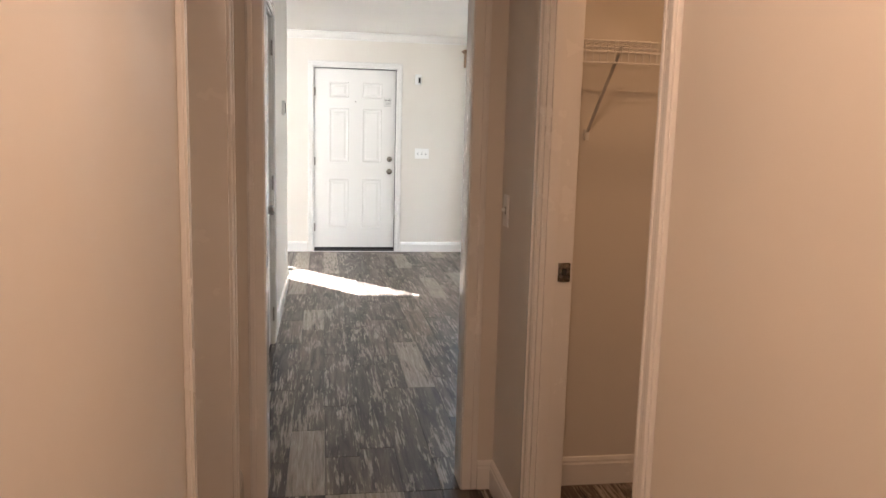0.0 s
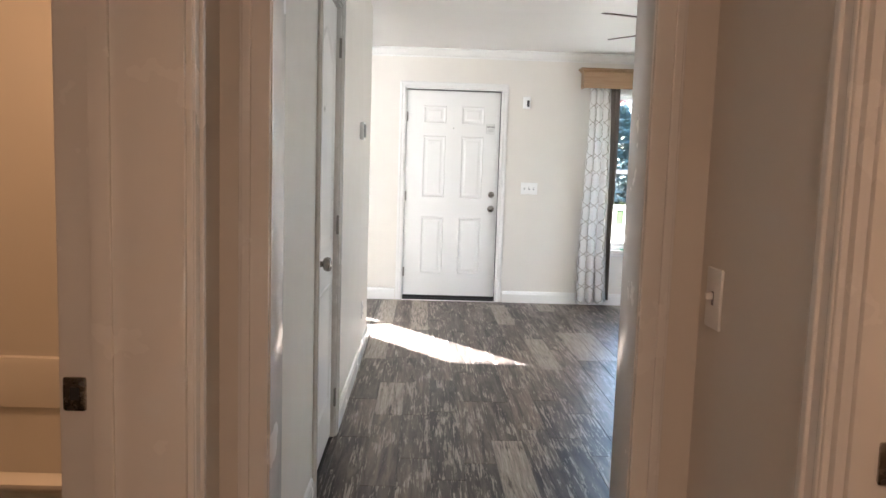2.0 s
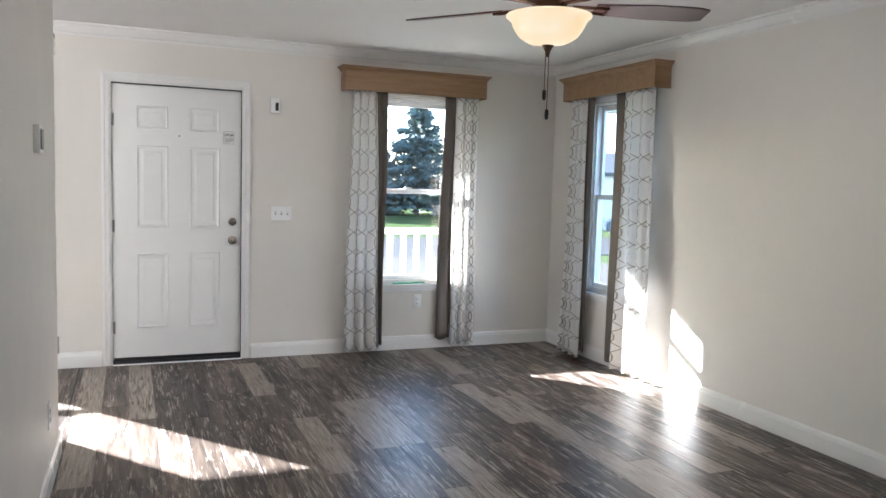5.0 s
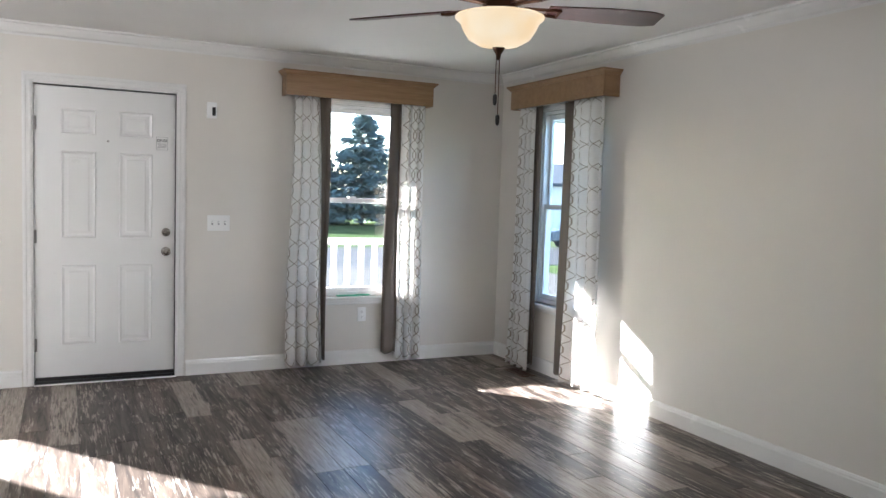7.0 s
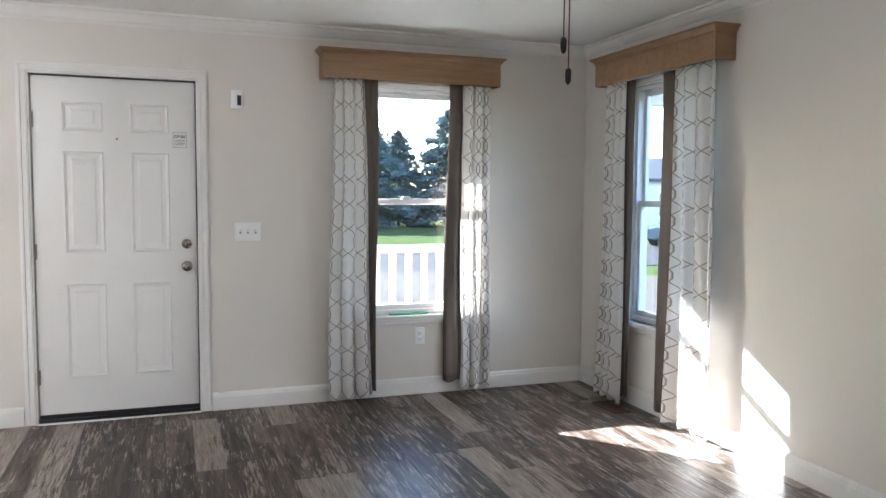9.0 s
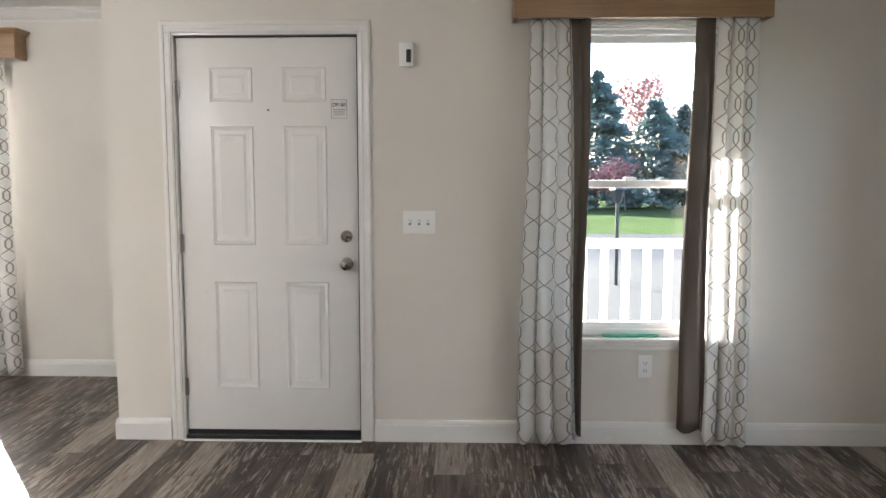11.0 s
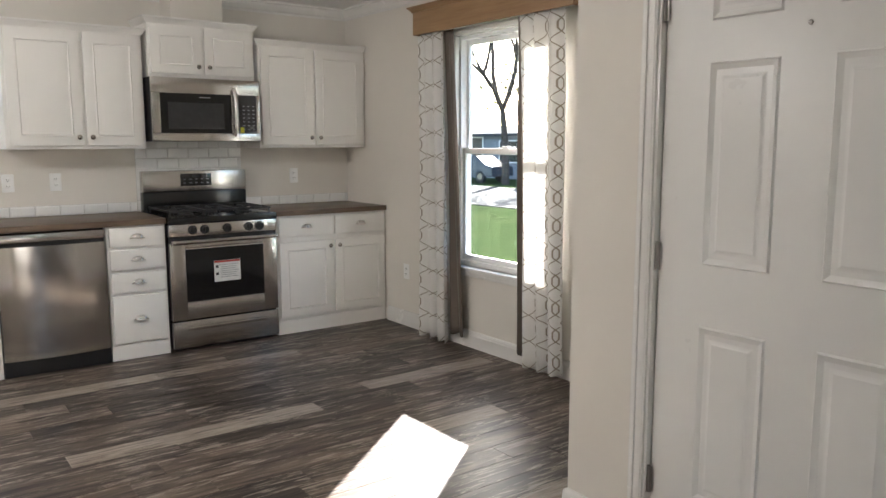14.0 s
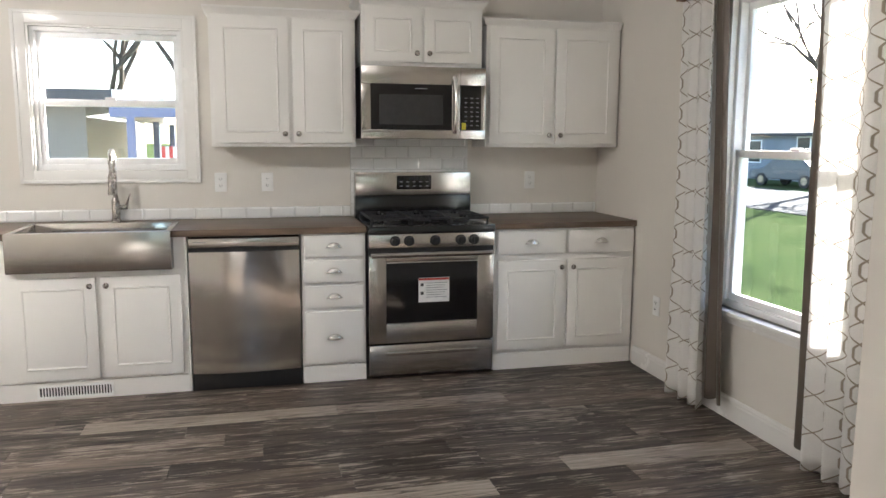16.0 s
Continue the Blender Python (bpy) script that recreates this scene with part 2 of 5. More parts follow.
REDINK = plain("red_ink", (0.45, 0.04, 0.03), 0.6)
YELLOW = plain("yellow_tag", (0.75, 0.70, 0.05), 0.6)
DISPLAY = plain("dark_display", (0.02, 0.022, 0.025), 0.2)
GREYINK = plain("grey_print", (0.25, 0.25, 0.26), 0.5)
MINT = plain("mint_plastic", (0.10, 0.42, 0.27), 0.4)
LAWN = lawn_material()
ASPH = plain("asphalt", (0.036, 0.036, 0.039), 0.95, 0.0, 0.05)
ASPHL = plain("worn_drive", (0.060, 0.056, 0.052), 0.95, 0.0, 0.05)
CONC = plain("concrete", (0.26, 0.25, 0.235), 0.95, 0.0, 0.05)
BARK = plain("bark", (0.085, 0.07, 0.06), 0.95, 0.0, 0.05)
CONIFER = foliage("conifer_needles", (0.040, 0.066, 0.060), (0.10, 0.14, 0.12))
REDLEAF = foliage("autumn_red_leaves", (0.20, 0.05, 0.05), (0.33, 0.13, 0.10))
GOLDLEAF = foliage("yellow_green_leaves", (0.10, 0.10, 0.02), (0.22, 0.17, 0.04))
SIDING = painted("grey_siding", (0.17, 0.19, 0.22), 0.7, 0.06)
SIDINGW = painted("white_siding", (0.55, 0.55, 0.54), 0.7, 0.05)
SIDINGB = painted("beige_siding", (0.20, 0.19, 0.175), 0.7, 0.05)
ROOF = plain("roof_shingle", (0.07, 0.075, 0.085), 0.95, 0.0, 0.05)
BLUEM = plain("blue_metal", (0.11, 0.14, 0.26), 0.5)
DARKG = plain("dark_pane", (0.03, 0.035, 0.04), 0.08)
CARW = plain("white_car_paint", (0.62, 0.62, 0.62), 0.2)
CARD = plain("dark_car_paint", (0.03, 0.04, 0.06), 0.2)
RUBBER = plain("rubber", (0.02, 0.02, 0.02), 0.8)

gm, gnt, gb = mat("lit_frosted_glass")
gb.inputs["Base Color"].default_value = (0.50, 0.38, 0.22, 1)
gb.inputs["Roughness"].default_value = 0.4
gcol = ramp(gnt, noise_tex(gnt, coords(gnt), 9, 4), [(0.3, (1.0, 0.66, 0.32)), (0.7, (1.0, 0.83, 0.55))])
gnt.links.new(gcol, gb.inputs["Emission Color"])
gb.inputs["Emission Strength"].default_value = 0.05
BOWL = gm
lm, lnt, lb = mat("lit_lens")
lb.inputs["Emission Color"].default_value = (1.0, 0.75, 0.5, 1)
lb.inputs["Emission Strength"].default_value = 0.3
LENS = lm


# ---- building helpers ----
def add_box(bm, x0, y0, z0, x1, y1, z1, bevel=0.0):
    r = bmesh.ops.create_cube(bm, size=1, matrix=Matrix.LocRotScale(((x0 + x1) / 2, (y0 + y1) / 2, (z0 + z1) / 2), None, (abs(x1 - x0), abs(y1 - y0), abs(z1 - z0))))
    if bevel:
        edges = list({e for v in r["verts"] for e in v.link_edges})
        bmesh.ops.bevel(bm, geom=edges, offset=bevel, segments=2, affect="EDGES", profile=0.6)


def box(x0, y0, z0, x1, y1, z1, bevel=0.0):
    bm = bmesh.new()
    add_box(bm, x0, y0, z0, x1, y1, z1, bevel)
    return bm


def boxes(*bs, bevel=0.0):
    bm = bmesh.new()
    for b in bs:
        add_box(bm, *b, bevel=bevel)
    return bm


def add_cyl(bm, p, q, r, r2=None, seg=16):
    p, q = Vector(p), Vector(q)
    m = Matrix.Translation((p + q) / 2) @ (q - p).to_track_quat("Z", "Y").to_matrix().to_4x4()
    bmesh.ops.create_cone(bm, cap_ends=True, segments=seg, radius1=r, radius2=r if r2 is None else r2, depth=(q - p).length, matrix=m)


def cyl(p, q, r, r2=None, seg=16):
    bm = bmesh.new()
    add_cyl(bm, p, q, r, r2, seg)
    return bm


def add_lathe(bm, prof, m=Matrix(), seg=24):
    """Turns (radius, height) pairs about the local z axis."""
    rings = []
    for r, z in prof:
        rings.append([bm.verts.new(m @ Vector((r * math.cos(2 * math.pi * i / seg), r * math.sin(2 * math.pi * i / seg), z))) for i in range(seg)])
    for a, b in zip(rings, rings[1:]):
        for i in range(seg):
            bm.faces.new((a[i], a[(i + 1) % seg], b[(i + 1) % seg], b[i]))
    bm.faces.new(list(reversed(rings[0])))
    bm.faces.new(rings[-1])
    bmesh.ops.recalc_face_normals(bm, faces=bm.faces[:])


def lathe(prof, m=Matrix(), seg=24):
    bm = bmesh.new()
    add_lathe(bm, prof, m, seg)
    return bm


def extrude_profile(bm, prof, p, q, up=(0, 0, 1)):
    """Sweeps a closed (out, up) profile straight from p to q; 'out' is to the right of the way p to q."""
    p, q, up = Vector(p), Vector(q), Vector(up)
    out = (q - p).normalized().cross(up)
    a = [bm.verts.new(p + out * o + up * u) for o, u in prof]
    b = [bm.verts.new(q + out * o + up * u) for o, u in prof]
    n = len(prof)
    for i in range(n):
        bm.faces.new((a[i], a[(i + 1) % n], b[(i + 1) % n], b[i]))
    bm.faces.new(a)
    bm.faces.new(list(reversed(b)))
    bmesh.ops.recalc_face_normals(bm, faces=bm.faces[:])


def mesh_of(name, bm, material, smooth=None):
    me = bpy.data.meshes.new(name)
    bm.normal_update()
    if smooth is not None:
        for f in bm.faces:
            f.smooth = True
        for e in bm.edges:
            e.smooth = e.calc_face_angle(0) < radians(smooth)
    bm.to_mesh(me)
    bm.free()
    me.materials.append(material)
    return me


def part(name, bm, material, parent=None, label="", smooth=35):
    ob = new(name, mesh_of(name, bm, material, smooth))
    if parent is not None:
        ob.parent = parent
    if label:
        ob["label"] = label
    return ob


def thing(name, where, label, category, group="", rz=0.0, kind=""):
    ob = new(name)
    ob.empty_display_size = 0.1
    ob.matrix_world = pose(*where, 0, 0, rz)
    return tagged(ob, label, category, group, kind)


def structure(name, bm, material, label, category="", smooth=None):
    return tagged(part(name, bm, material, None, "", smooth), label, category or name.split("_")[0], "", "structure")


def wall_mesh(axis, a0, a1, c0, c1, z0, z1, holes=()):
    """A wall along x (axis 0) or y (axis 1) from a0 to a1, between c0 and c1 across, with rectangular holes (a0, a1, z0, z1) right through it."""
    avals = sorted({a0, a1, *[v for h in holes for v in h[:2]]})
    zvals = sorted({z0, z1, *[v for h in holes for v in h[2:]]})
    solid = {}
    for i in range(len(avals) - 1):
        for j in range(len(zvals) - 1):
            am, zm = (avals[i] + avals[i + 1]) / 2, (zvals[j] + zvals[j + 1]) / 2
            solid[i, j] = not any(h[0] < am < h[1] and h[2] < zm < h[3] for h in holes)
    bm = bmesh.new()
    cache = {}

    def v(a, c, z):
        key = (a, c, z)
        if key not in cache:
            cache[key] = bm.verts.new((a, c, z) if axis == 0 else (c, a, z))
        return cache[key]

    for (i, j), s in solid.items():
        if not s:
            continue
        A, B, Z, Y = avals[i], avals[i + 1], zvals[j], zvals[j + 1]
        for c in (c0, c1):
            bm.faces.new((v(A, c, Z), v(B, c, Z), v(B, c, Y), v(A, c, Y)))
        for (di, dj, quad) in ((-1, 0, ((A, Z), (A, Y))), (1, 0, ((B, Z), (B, Y))), (0, -1, ((A, Z), (B, Z))), (0, 1, ((A, Y), (B, Y)))):
            if not solid.get((i + di, j + dj), False):
                (p, q), (r, t) = quad
                bm.faces.new((v(p, c0, q), v(r, c0, t), v(r, c1, t), v(p, c1, q)))
    bmesh.ops.recalc_face_normals(bm, faces=bm.faces[:])
    return bm


# ---- the plan ----
FY = 8.84       # front wall, inner face
KY = 10.06      # kitchen window wall, inner face
RX = 3.54       # right wall, inner face
KX = -4.22      # kitchen cabinet wall, inner face
LX = -0.31      # partition with the closet door, living side
JX = -0.45      # jog beside the front door
EY0, EY1 = 2.79, 2.92   # wall at the hall's end
HL, HR = -0.302, 0.66    # hall walls
CH = 2.45       # ceiling
T = 0.13
CP = -0.43      # partition, kitchen side

structure("wall_front", wall_mesh(0, JX + T, RX + T, FY, FY + T, 0, CH, [(-0.115, 0.84, 0.0, 2.085), (1.735, 2.645, 0.555, 2.10)]), WALL, "pale greige painted wall around the front door", "wall")
structure("wall_jog", wall_mesh(1, FY, KY, JX, JX + T, 0, CH), WALL, "pale greige wall stepping out beside the front door", "wall")
structure("wall_kitchen_window", wall_mesh(0, KX - T, JX + T, KY, KY + T, 0, CH, [(-2.745, -1.815, 0.555, 2.10)]), WALL, "pale greige kitchen wall with a tall window", "wall")
structure("wall_cabinets", wall_mesh(1, 3.9, KY, KX - T, KX, 0, CH, [(6.515, 7.365, 1.205, 2.04)]), WALL, "pale greige wall behind the kitchen cabinets", "wall")
structure("wall_east", wall_mesh(1, EY0, FY, RX, RX + T, 0, CH, [(7.44, 8.235, 0.555, 2.10)]), WALL, "pale greige side wall of the living room", "wall")
structure("wall_hall_end", wall_mesh(0, CP, RX, EY0, EY1, 0, CH, [(-0.219, 0.552, 0.0, 2.07)]), WALL, "pale greige wall with the doorway at the end of the hall", "wall")
structure("wall_partition", wall_mesh(1, EY1, 7.0, CP, LX, 0, CH, [(4.235, 4.945, 0.0, 2.06)]), WALL, "pale greige partition with a closet door", "wall")
structure("wall_hall_left", wall_mesh(1, -1.6, EY0, HL - 0.205, HL, 0, CH, [(1.77, 2.58, 0.0, 2.07)]), WALL, "hall wall with the bathroom doorway", "wall")
structure("wall_hall_right", wall_mesh(1, -1.6, EY0, HR, HR + 0.10, 0, CH, [(1.45, 2.27, 0.0, 2.07)]), WALL, "hall wall with the wardrobe doorway", "wall")
structure("wall_hall_back", wall_mesh(0, -2.2, 1.9, -1.73, -1.6, 0, CH), WALL, "wall behind the hall", "wall")
structure("wall_kitchen_back", wall_mesh(0, KX, CP, 3.9, 4.03, 0, CH), WALL, "wall closing the kitchen", "wall")
structure("wall_bathroom_end", wall_mesh(0, -2.2, CP, 4.035, 4.15, 0, CH), WALL, "wall behind the bathtub", "wall")
structure("wall_bathroom_side", wall_mesh(1, -1.6, 4.035, -2.3, -2.2, 0, CH), WALL, "far wall of the bathroom", "wall")
structure("wall_closet_side", wall_mesh(1, -1.6, EY0, 1.75, 1.85, 0, CH), WALL, "far wall of the wardrobe closet", "wall")
structure("wall_closet_near", wall_mesh(0, HR + 0.10, 1.75, 0.85, 0.95, 0, CH), WALL, "near wall of the wardrobe closet", "wall")
structure("ceiling", box(KX - T, -1.73, CH, RX + T, KY + T, CH + 0.12), CEIL, "white lightly textured ceiling", "ceiling")
floor = structure("floor", boxes((KX - T, -1.73, -0.10, JX + T, KY + T, -0.006), (JX + T, -1.73, -0.10, RX + T, FY + T, -0.006)), UNDER, "weathered grey-brown plank floor with worn pale streaks", "floor")

# baseboards
BASEP = [(0, 0), (0.014, 0), (0.014, 0.085), (0.011, 0.093), (0.011, 0.10), (0.006, 0.112), (0, 0.115)]


def baseboard(*runs):
    bm = bmesh.new()
    for p, q in runs:
        extrude_profile(bm, BASEP, (*p, 0), (*q, 0))
    return structure("baseboard", bm, TRIM, "white moulded baseboard", "baseboard")


baseboard(((JX, FY), (-0.17, FY)))
baseboard(((0.895, FY), (RX, FY)))
baseboard(((RX, FY), (RX, EY1)))
baseboard(((JX, KY), (JX, FY - 0.014)))
baseboard(((-3.60, KY), (JX, KY)))
baseboard(((LX, EY1), (LX, 4.16)), ((LX, 5.02), (LX, 7.014)))
baseboard(((CP, 7.0), (CP, 4.03)))
baseboard(((CP, 7.0), (LX, 7.0)))
baseboard(((HL, -1.6), (HL, 1.70)), ((HL, 2.65), (HL, EY0)))
baseboard(((HR, EY0), (HR, 2.345)), ((HR, 1.375), (HR, -1.6)))
baseboard(((0.597, EY0), (HR, EY0)))
baseboard(((HR + 0.10, EY0), (1.75, EY0)), ((1.75, EY0), (1.75, 0.95)))
baseboard(((RX, EY1), (0.62, EY1)))

# crown moulding
CROWNP = [(0, 0), (0.010, -0.003), (0.010, 0.012), (0.024, 0.022), (0.042, 0.048), (0.050, 0.066), (0.062, 0.070), (0.062, 0.083), (0, 0.083)]


def crown(*runs):
    bm = bmesh.new()
    for p, q in runs:
        extrude_profile(bm, CROWNP, (*p, CH - 0.083), (*q, CH - 0.083))
    return structure("crown_moulding", bm, TRIM, "white crown moulding along the ceiling", "moulding")


crown(((JX, FY), (RX, FY)))
crown(((RX, FY), (RX, EY1)))
crown(((KX, KY), (JX, KY)))
crown(((KX, 4.03), (KX, KY)))
crown(((JX, KY), (JX, FY)))


# door casings: a moulded strip round an opening
def casing(name, axis, a0, a1, top, face, out, width=0.06, label="white moulded door casing", flat=False):
    """Round an opening from a0 to a1 on the wall plane 'face'; out is +1 or -1, the way the wall looks."""
    bm = bmesh.new()

    def b(A, B, Z, Y, d, e):
        c0, c1 = face + out * d, face + out * e
        if axis == 0:
            add_box(bm, A, min(c0, c1), Z, B, max(c0, c1), Y, 0.003)
        else:
            add_box(bm, min(c0, c1), A, Z, max(c0, c1), B, Y, 0.003)

    w = width
    for s, A in ((-1, a0), (1, a1)):
        lo, hi = (A - w, A) if s < 0 else (A, A + w)
        b(lo, hi, 0.0, top, 0, 0.012)
        m0, m1 = (lo + 0.006, lo + 0.024) if s < 0 else (hi - 0.024, hi - 0.006)
        b(m0, m1, 0.002, top + w - 0.024, 0.009, 0.018)
        if flat:
            continue
        m0, m1 = (hi - 0.018, hi - 0.006) if s < 0 else (lo + 0.006, lo + 0.018)
        b(m0, m1, 0.002, top + 0.006, 0.009, 0.0145)
    b(a0 - w, a1 + w, top, top + w, 0, 0.0125)
    b(a0 - w + 0.006, a1 + w - 0.006, top + w - 0.024, top + w - 0.006, 0.009, 0.0185)
    if not flat:
        b(a0 - 0.004, a1 + 0.004, top + 0.006, top + 0.018, 0.009, 0.015)
    return structure(name, bm, TRIM, label, "trim")


def jamb(name, axis, a0, a1, top, c0, c1, stop=None, label="white painted door jamb lining the opening"):
    """Lining of an opening, with an optional stop strip at that place across the wall."""
    root = thing(name, (0, 0, 0), label, "trim", kind="structure")
    j = 0.019

    def b(piece, A, B, Z, Y, p, q):
        part(piece, box(A, p, Z, B, q, Y, 0.0015) if axis == 0 else box(p, A, Z, q, B, Y, 0.0015), TRIM, root)

    b("side_jamb", a0, a0 + j, 0.0, top - j, c0, c1)
    b("side_jamb", a1 - j, a1, 0.0, top - j, c0, c1)
    b("head_jamb", a0, a1, top - j, top, c0, c1)
    if stop is not None:
        b("door_stop", a0 + j, a0 + j + 0.011, 0.0, top - j - 0.011, stop, stop + 0.033)
        b("door_stop", a1 - j - 0.011, a1 - j, 0.0, top - j - 0.011, stop, stop + 0.033)
        b("door_stop", a0 + j, a1 - j, top - j - 0.011, top - j, stop, stop + 0.033)
    return root


jamb("jamb_hall_end", 0, -0.219, 0.552, 2.07, EY0 - 0.002, EY1 + 0.002)
casing("trim_hall_end", 0, -0.203, 0.536, 2.065, EY0, -1, flat=True)
casing("trim_hall_end_living", 0, -0.214, 0.547, 2.065, EY1, 1)
jamb("jamb_bathroom", 1, 1.77, 2.58, 2.07, HL - 0.207, HL + 0.002, HL - 0.150)
casing("trim_bathroom", 1, 1.775, 2.575, 2.065, HL, 1, 0.065)
casing("trim_bathroom_inside", 1, 1.775, 2.575, 2.065, HL - 0.205, -1, 0.065)
jamb("jamb_wardrobe", 1, 1.45, 2.27, 2.07, HR - 0.002, HR + 0.102, HR + 0.012)
casing("trim_wardrobe", 1, 1.455, 2.265, 2.065, HR, -1, 0.065)
casing("trim_closet", 1, 4.24, 4.94, 2.055, LX, 1, 0.058)
casing("trim_front_door", 0, -0.105, 0.83, 2.078, FY, -1, 0.058)
jamb("jamb_closet", 1, 4.235, 4.945, 2.06, CP - 0.002, LX + 0.002, LX - 0.075)
jamb("jamb_front_door", 0, -0.115, 0.84, 2.085, FY - 0.002, FY + T, FY + 0.065)


# ---- windows ----
def window(name, axis, a0, a1, z0, z1, face, outward, label, sill=True, trim=0.0, meet=None):
    """A single-hung vinyl window in the opening; face: inner wall plane, outward: +1 or -1 along the other axis."""
    root = thing(name, (0, 0, 0), label, "window", kind="structure")

    def bx(A, B, Z, Y, d, e, bev=0.003):
        c0, c1 = face + outward * d, face + outward * e
        lo, hi = min(c0, c1), max(c0, c1)
        return (A, lo, Z, B, hi, Y) if axis == 0 else (lo, A, Z, hi, B, Y)

    f = 0.035
    meet = meet or (z0 + z1) / 2 + 0.03
    part("window_frame", boxes(bx(a0, a0 + f, z0, z1, 0.03, 0.12), bx(a1 - f, a1, z0, z1, 0.03, 0.12), bx(a0 + f, a1 - f, z0, z0 + f, 0.03, 0.12), bx(a0 + f, a1 - f, z1 - f, z1, 0.03, 0.12), bevel=0.003), VINYL, root)
    s = 0.028
    A, B = a0 + f, a1 - f
    for nm, Z, Y, d in (("lower_sash", z0 + f, meet + 0.02, 0.045), ("upper_sash", meet - 0.02, z1 - f, 0.075)):
        sash = part(nm, boxes(bx(A, A + s, Z, Y, d, d + 0.028), bx(B - s, B, Z, Y, d, d + 0.028), bx(A + s, B - s, Z, Z + s + 0.008, d, d + 0.028), bx(A + s, B - s, Y - s - 0.006, Y, d, d + 0.028), bevel=0.003), VINYL, root)
        g = part("pane", box(*bx(A + s - 0.003, B - s + 0.003, Z + s, Y - s, d + 0.011, d + 0.016)), GLASS, sash, "clear glass pane")
        g.visible_shadow = False
    part("latch", box(*bx((a0 + a1) / 2 - 0.03, (a0 + a1) / 2 + 0.03, meet + 0.02, meet + 0.035, 0.045, 0.07), 0.003), VINYL, root)
    ret = 0.012
    part("window_return", boxes(bx(a0 - 0.0, a0 + ret, z0, z1, -0.002, 0.03), bx(a1 - ret, a1, z0, z1, -0.002, 0.03), bx(a0 + ret, a1 - ret, z1 - ret, z1, -0.002, 0.03)), TRIM, root)
    if sill:
        part("window_sill", boxes(bx(a0 - 0.03, a1 + 0.03, z0 - 0.022, z0, -0.045, 0.03), bx(a0 - 0.015, a1 + 0.015, z0 - 0.042, z0 - 0.022, -0.030, -0.0005), bx(a0 - 0.015, a1 + 0.015, z0 - 0.065, z0 - 0.042, -0.016, -0.0005), bevel=0.004), TRIM, root, "white moulded sill")
        part("head_trim", boxes(bx(a0 - 0.03, a1 + 0.03, z1, z1 + 0.05, -0.016, -0.0005), bx(a0 - 0.03, a1 + 0.03, z1 + 0.014, z1 + 0.022, -0.022, -0.016), bevel=0.002), TRIM, root)
    if trim:
        w = trim
        part("window_casing", boxes(bx(a0 - w, a0, z0 - w, z1 + w, -0.014, -0.0005), bx(a1, a1 + w, z0 - w, z1 + w, -0.014, -0.0005), bx(a0, a1, z0 - w, z0, -0.0135, -0.0005), bx(a0, a1, z1, z1 + w, -0.0135, -0.0005),
             bx(a0 - w, a0 - w + 0.02, z0 - w, z1 + w, -0.02, -0.012), bx(a1 + w - 0.02, a1 + w, z0 - w, z1 + w, -0.02, -0.012), bx(a0 - w + 0.02, a1 + w - 0.02, z0 - w, z0 - w + 0.02, -0.0195, -0.012), bx(a0 - w + 0.02, a1 + w - 0.02, z1 + w - 0.02, z1 + w, -0.0195, -0.012), bevel=0.002), TRIM, root, "white moulded casing")
    return root


window("window_1", 0, 1.735, 2.645, 0.555, 2.10, FY, 1, "tall white single-hung window looking onto the porch", meet=1.33)
window("window_2", 1, 7.44, 8.235, 0.555, 2.10, RX, 1, "tall white single-hung window in the side wall", meet=1.33)
window("window_3", 0, -2.745, -1.815, 0.555, 2.10, KY, 1, "tall white single-hung window in the kitchen", meet=1.33)
window("window_4", 1, 6.515, 7.365, 1.205, 2.04, KX, -1, "wide white single-hung window above the kitchen sink", sill=False, trim=0.075, meet=1.60)


# ---- front door ----
def raised_panel(bm, x0, z0, x1, z1, y, depth=0.006, lip=0.02, arch=0.0):
    """Moulding of a pressed panel standing proud of the face y (towards -y)."""
    if not arch:
        outline = lambda i: [(x0 + i, z0 + i), (x1 - i, z0 + i), (x1 - i, z1 - i), (x0 + i, z1 - i)]
    else:
        def outline(i):
            pts = [(x0 + i, z0 + i), (x1 - i, z0 + i)]
            n = 12
            for k in range(n + 1):
                s = k / n
                x = x1 - i + (x0 - x1 + 2 * i) * s
                pts.append((x, z1 - i + arch * 0.5 * (1 - math.cos(2 * math.pi * s))))
            return pts
    rings = []
    for i, d in ((0, 0.0), (0.005, depth), (lip * 0.55, depth * 0.5), (lip, -0.001), (lip + 0.012, 0.0), (lip + 0.026, depth * 0.8)):
        rings.append([bm.verts.new((x, y - d, z)) for x, z in outline(i)])
    n = len(rings[0])
    for a, b in zip(rings, rings[1:]):
        for k in range(n):
            bm.faces.new((a[k], a[(k + 1) % n], b[(k + 1) % n], b[k]))
    bm.faces.new(rings[-1])
    bmesh.ops.recalc_face_normals(bm, faces=bm.faces[:])


def knob_set(parent, x, z, y, plate=0.033):
    m = pose(x, y, z, 90, 0, 0)
    k = part("door_knob", lathe([(plate, 0), (plate, 0.006), (0.014, 0.012), (0.011, 0.03), (0.024, 0.036), (0.029, 0.048), (0.027, 0.060), (0.015, 0.067), (0.004, 0.068)], m), NICKEL, parent, "satin nickel round knob")
    return k


def hinge(parent, x, z, y, h=0.09):
    bm = cyl((x, y - 0.004, z - h / 2), (x, y - 0.004, z + h / 2), 0.0065, seg=10)
    add_box(bm, x - 0.012, y - 0.003, z - h / 2, x + 0.012, y - 0.0005, z + h / 2)
    part("hinge", bm, HINGE, parent, "steel hinge")


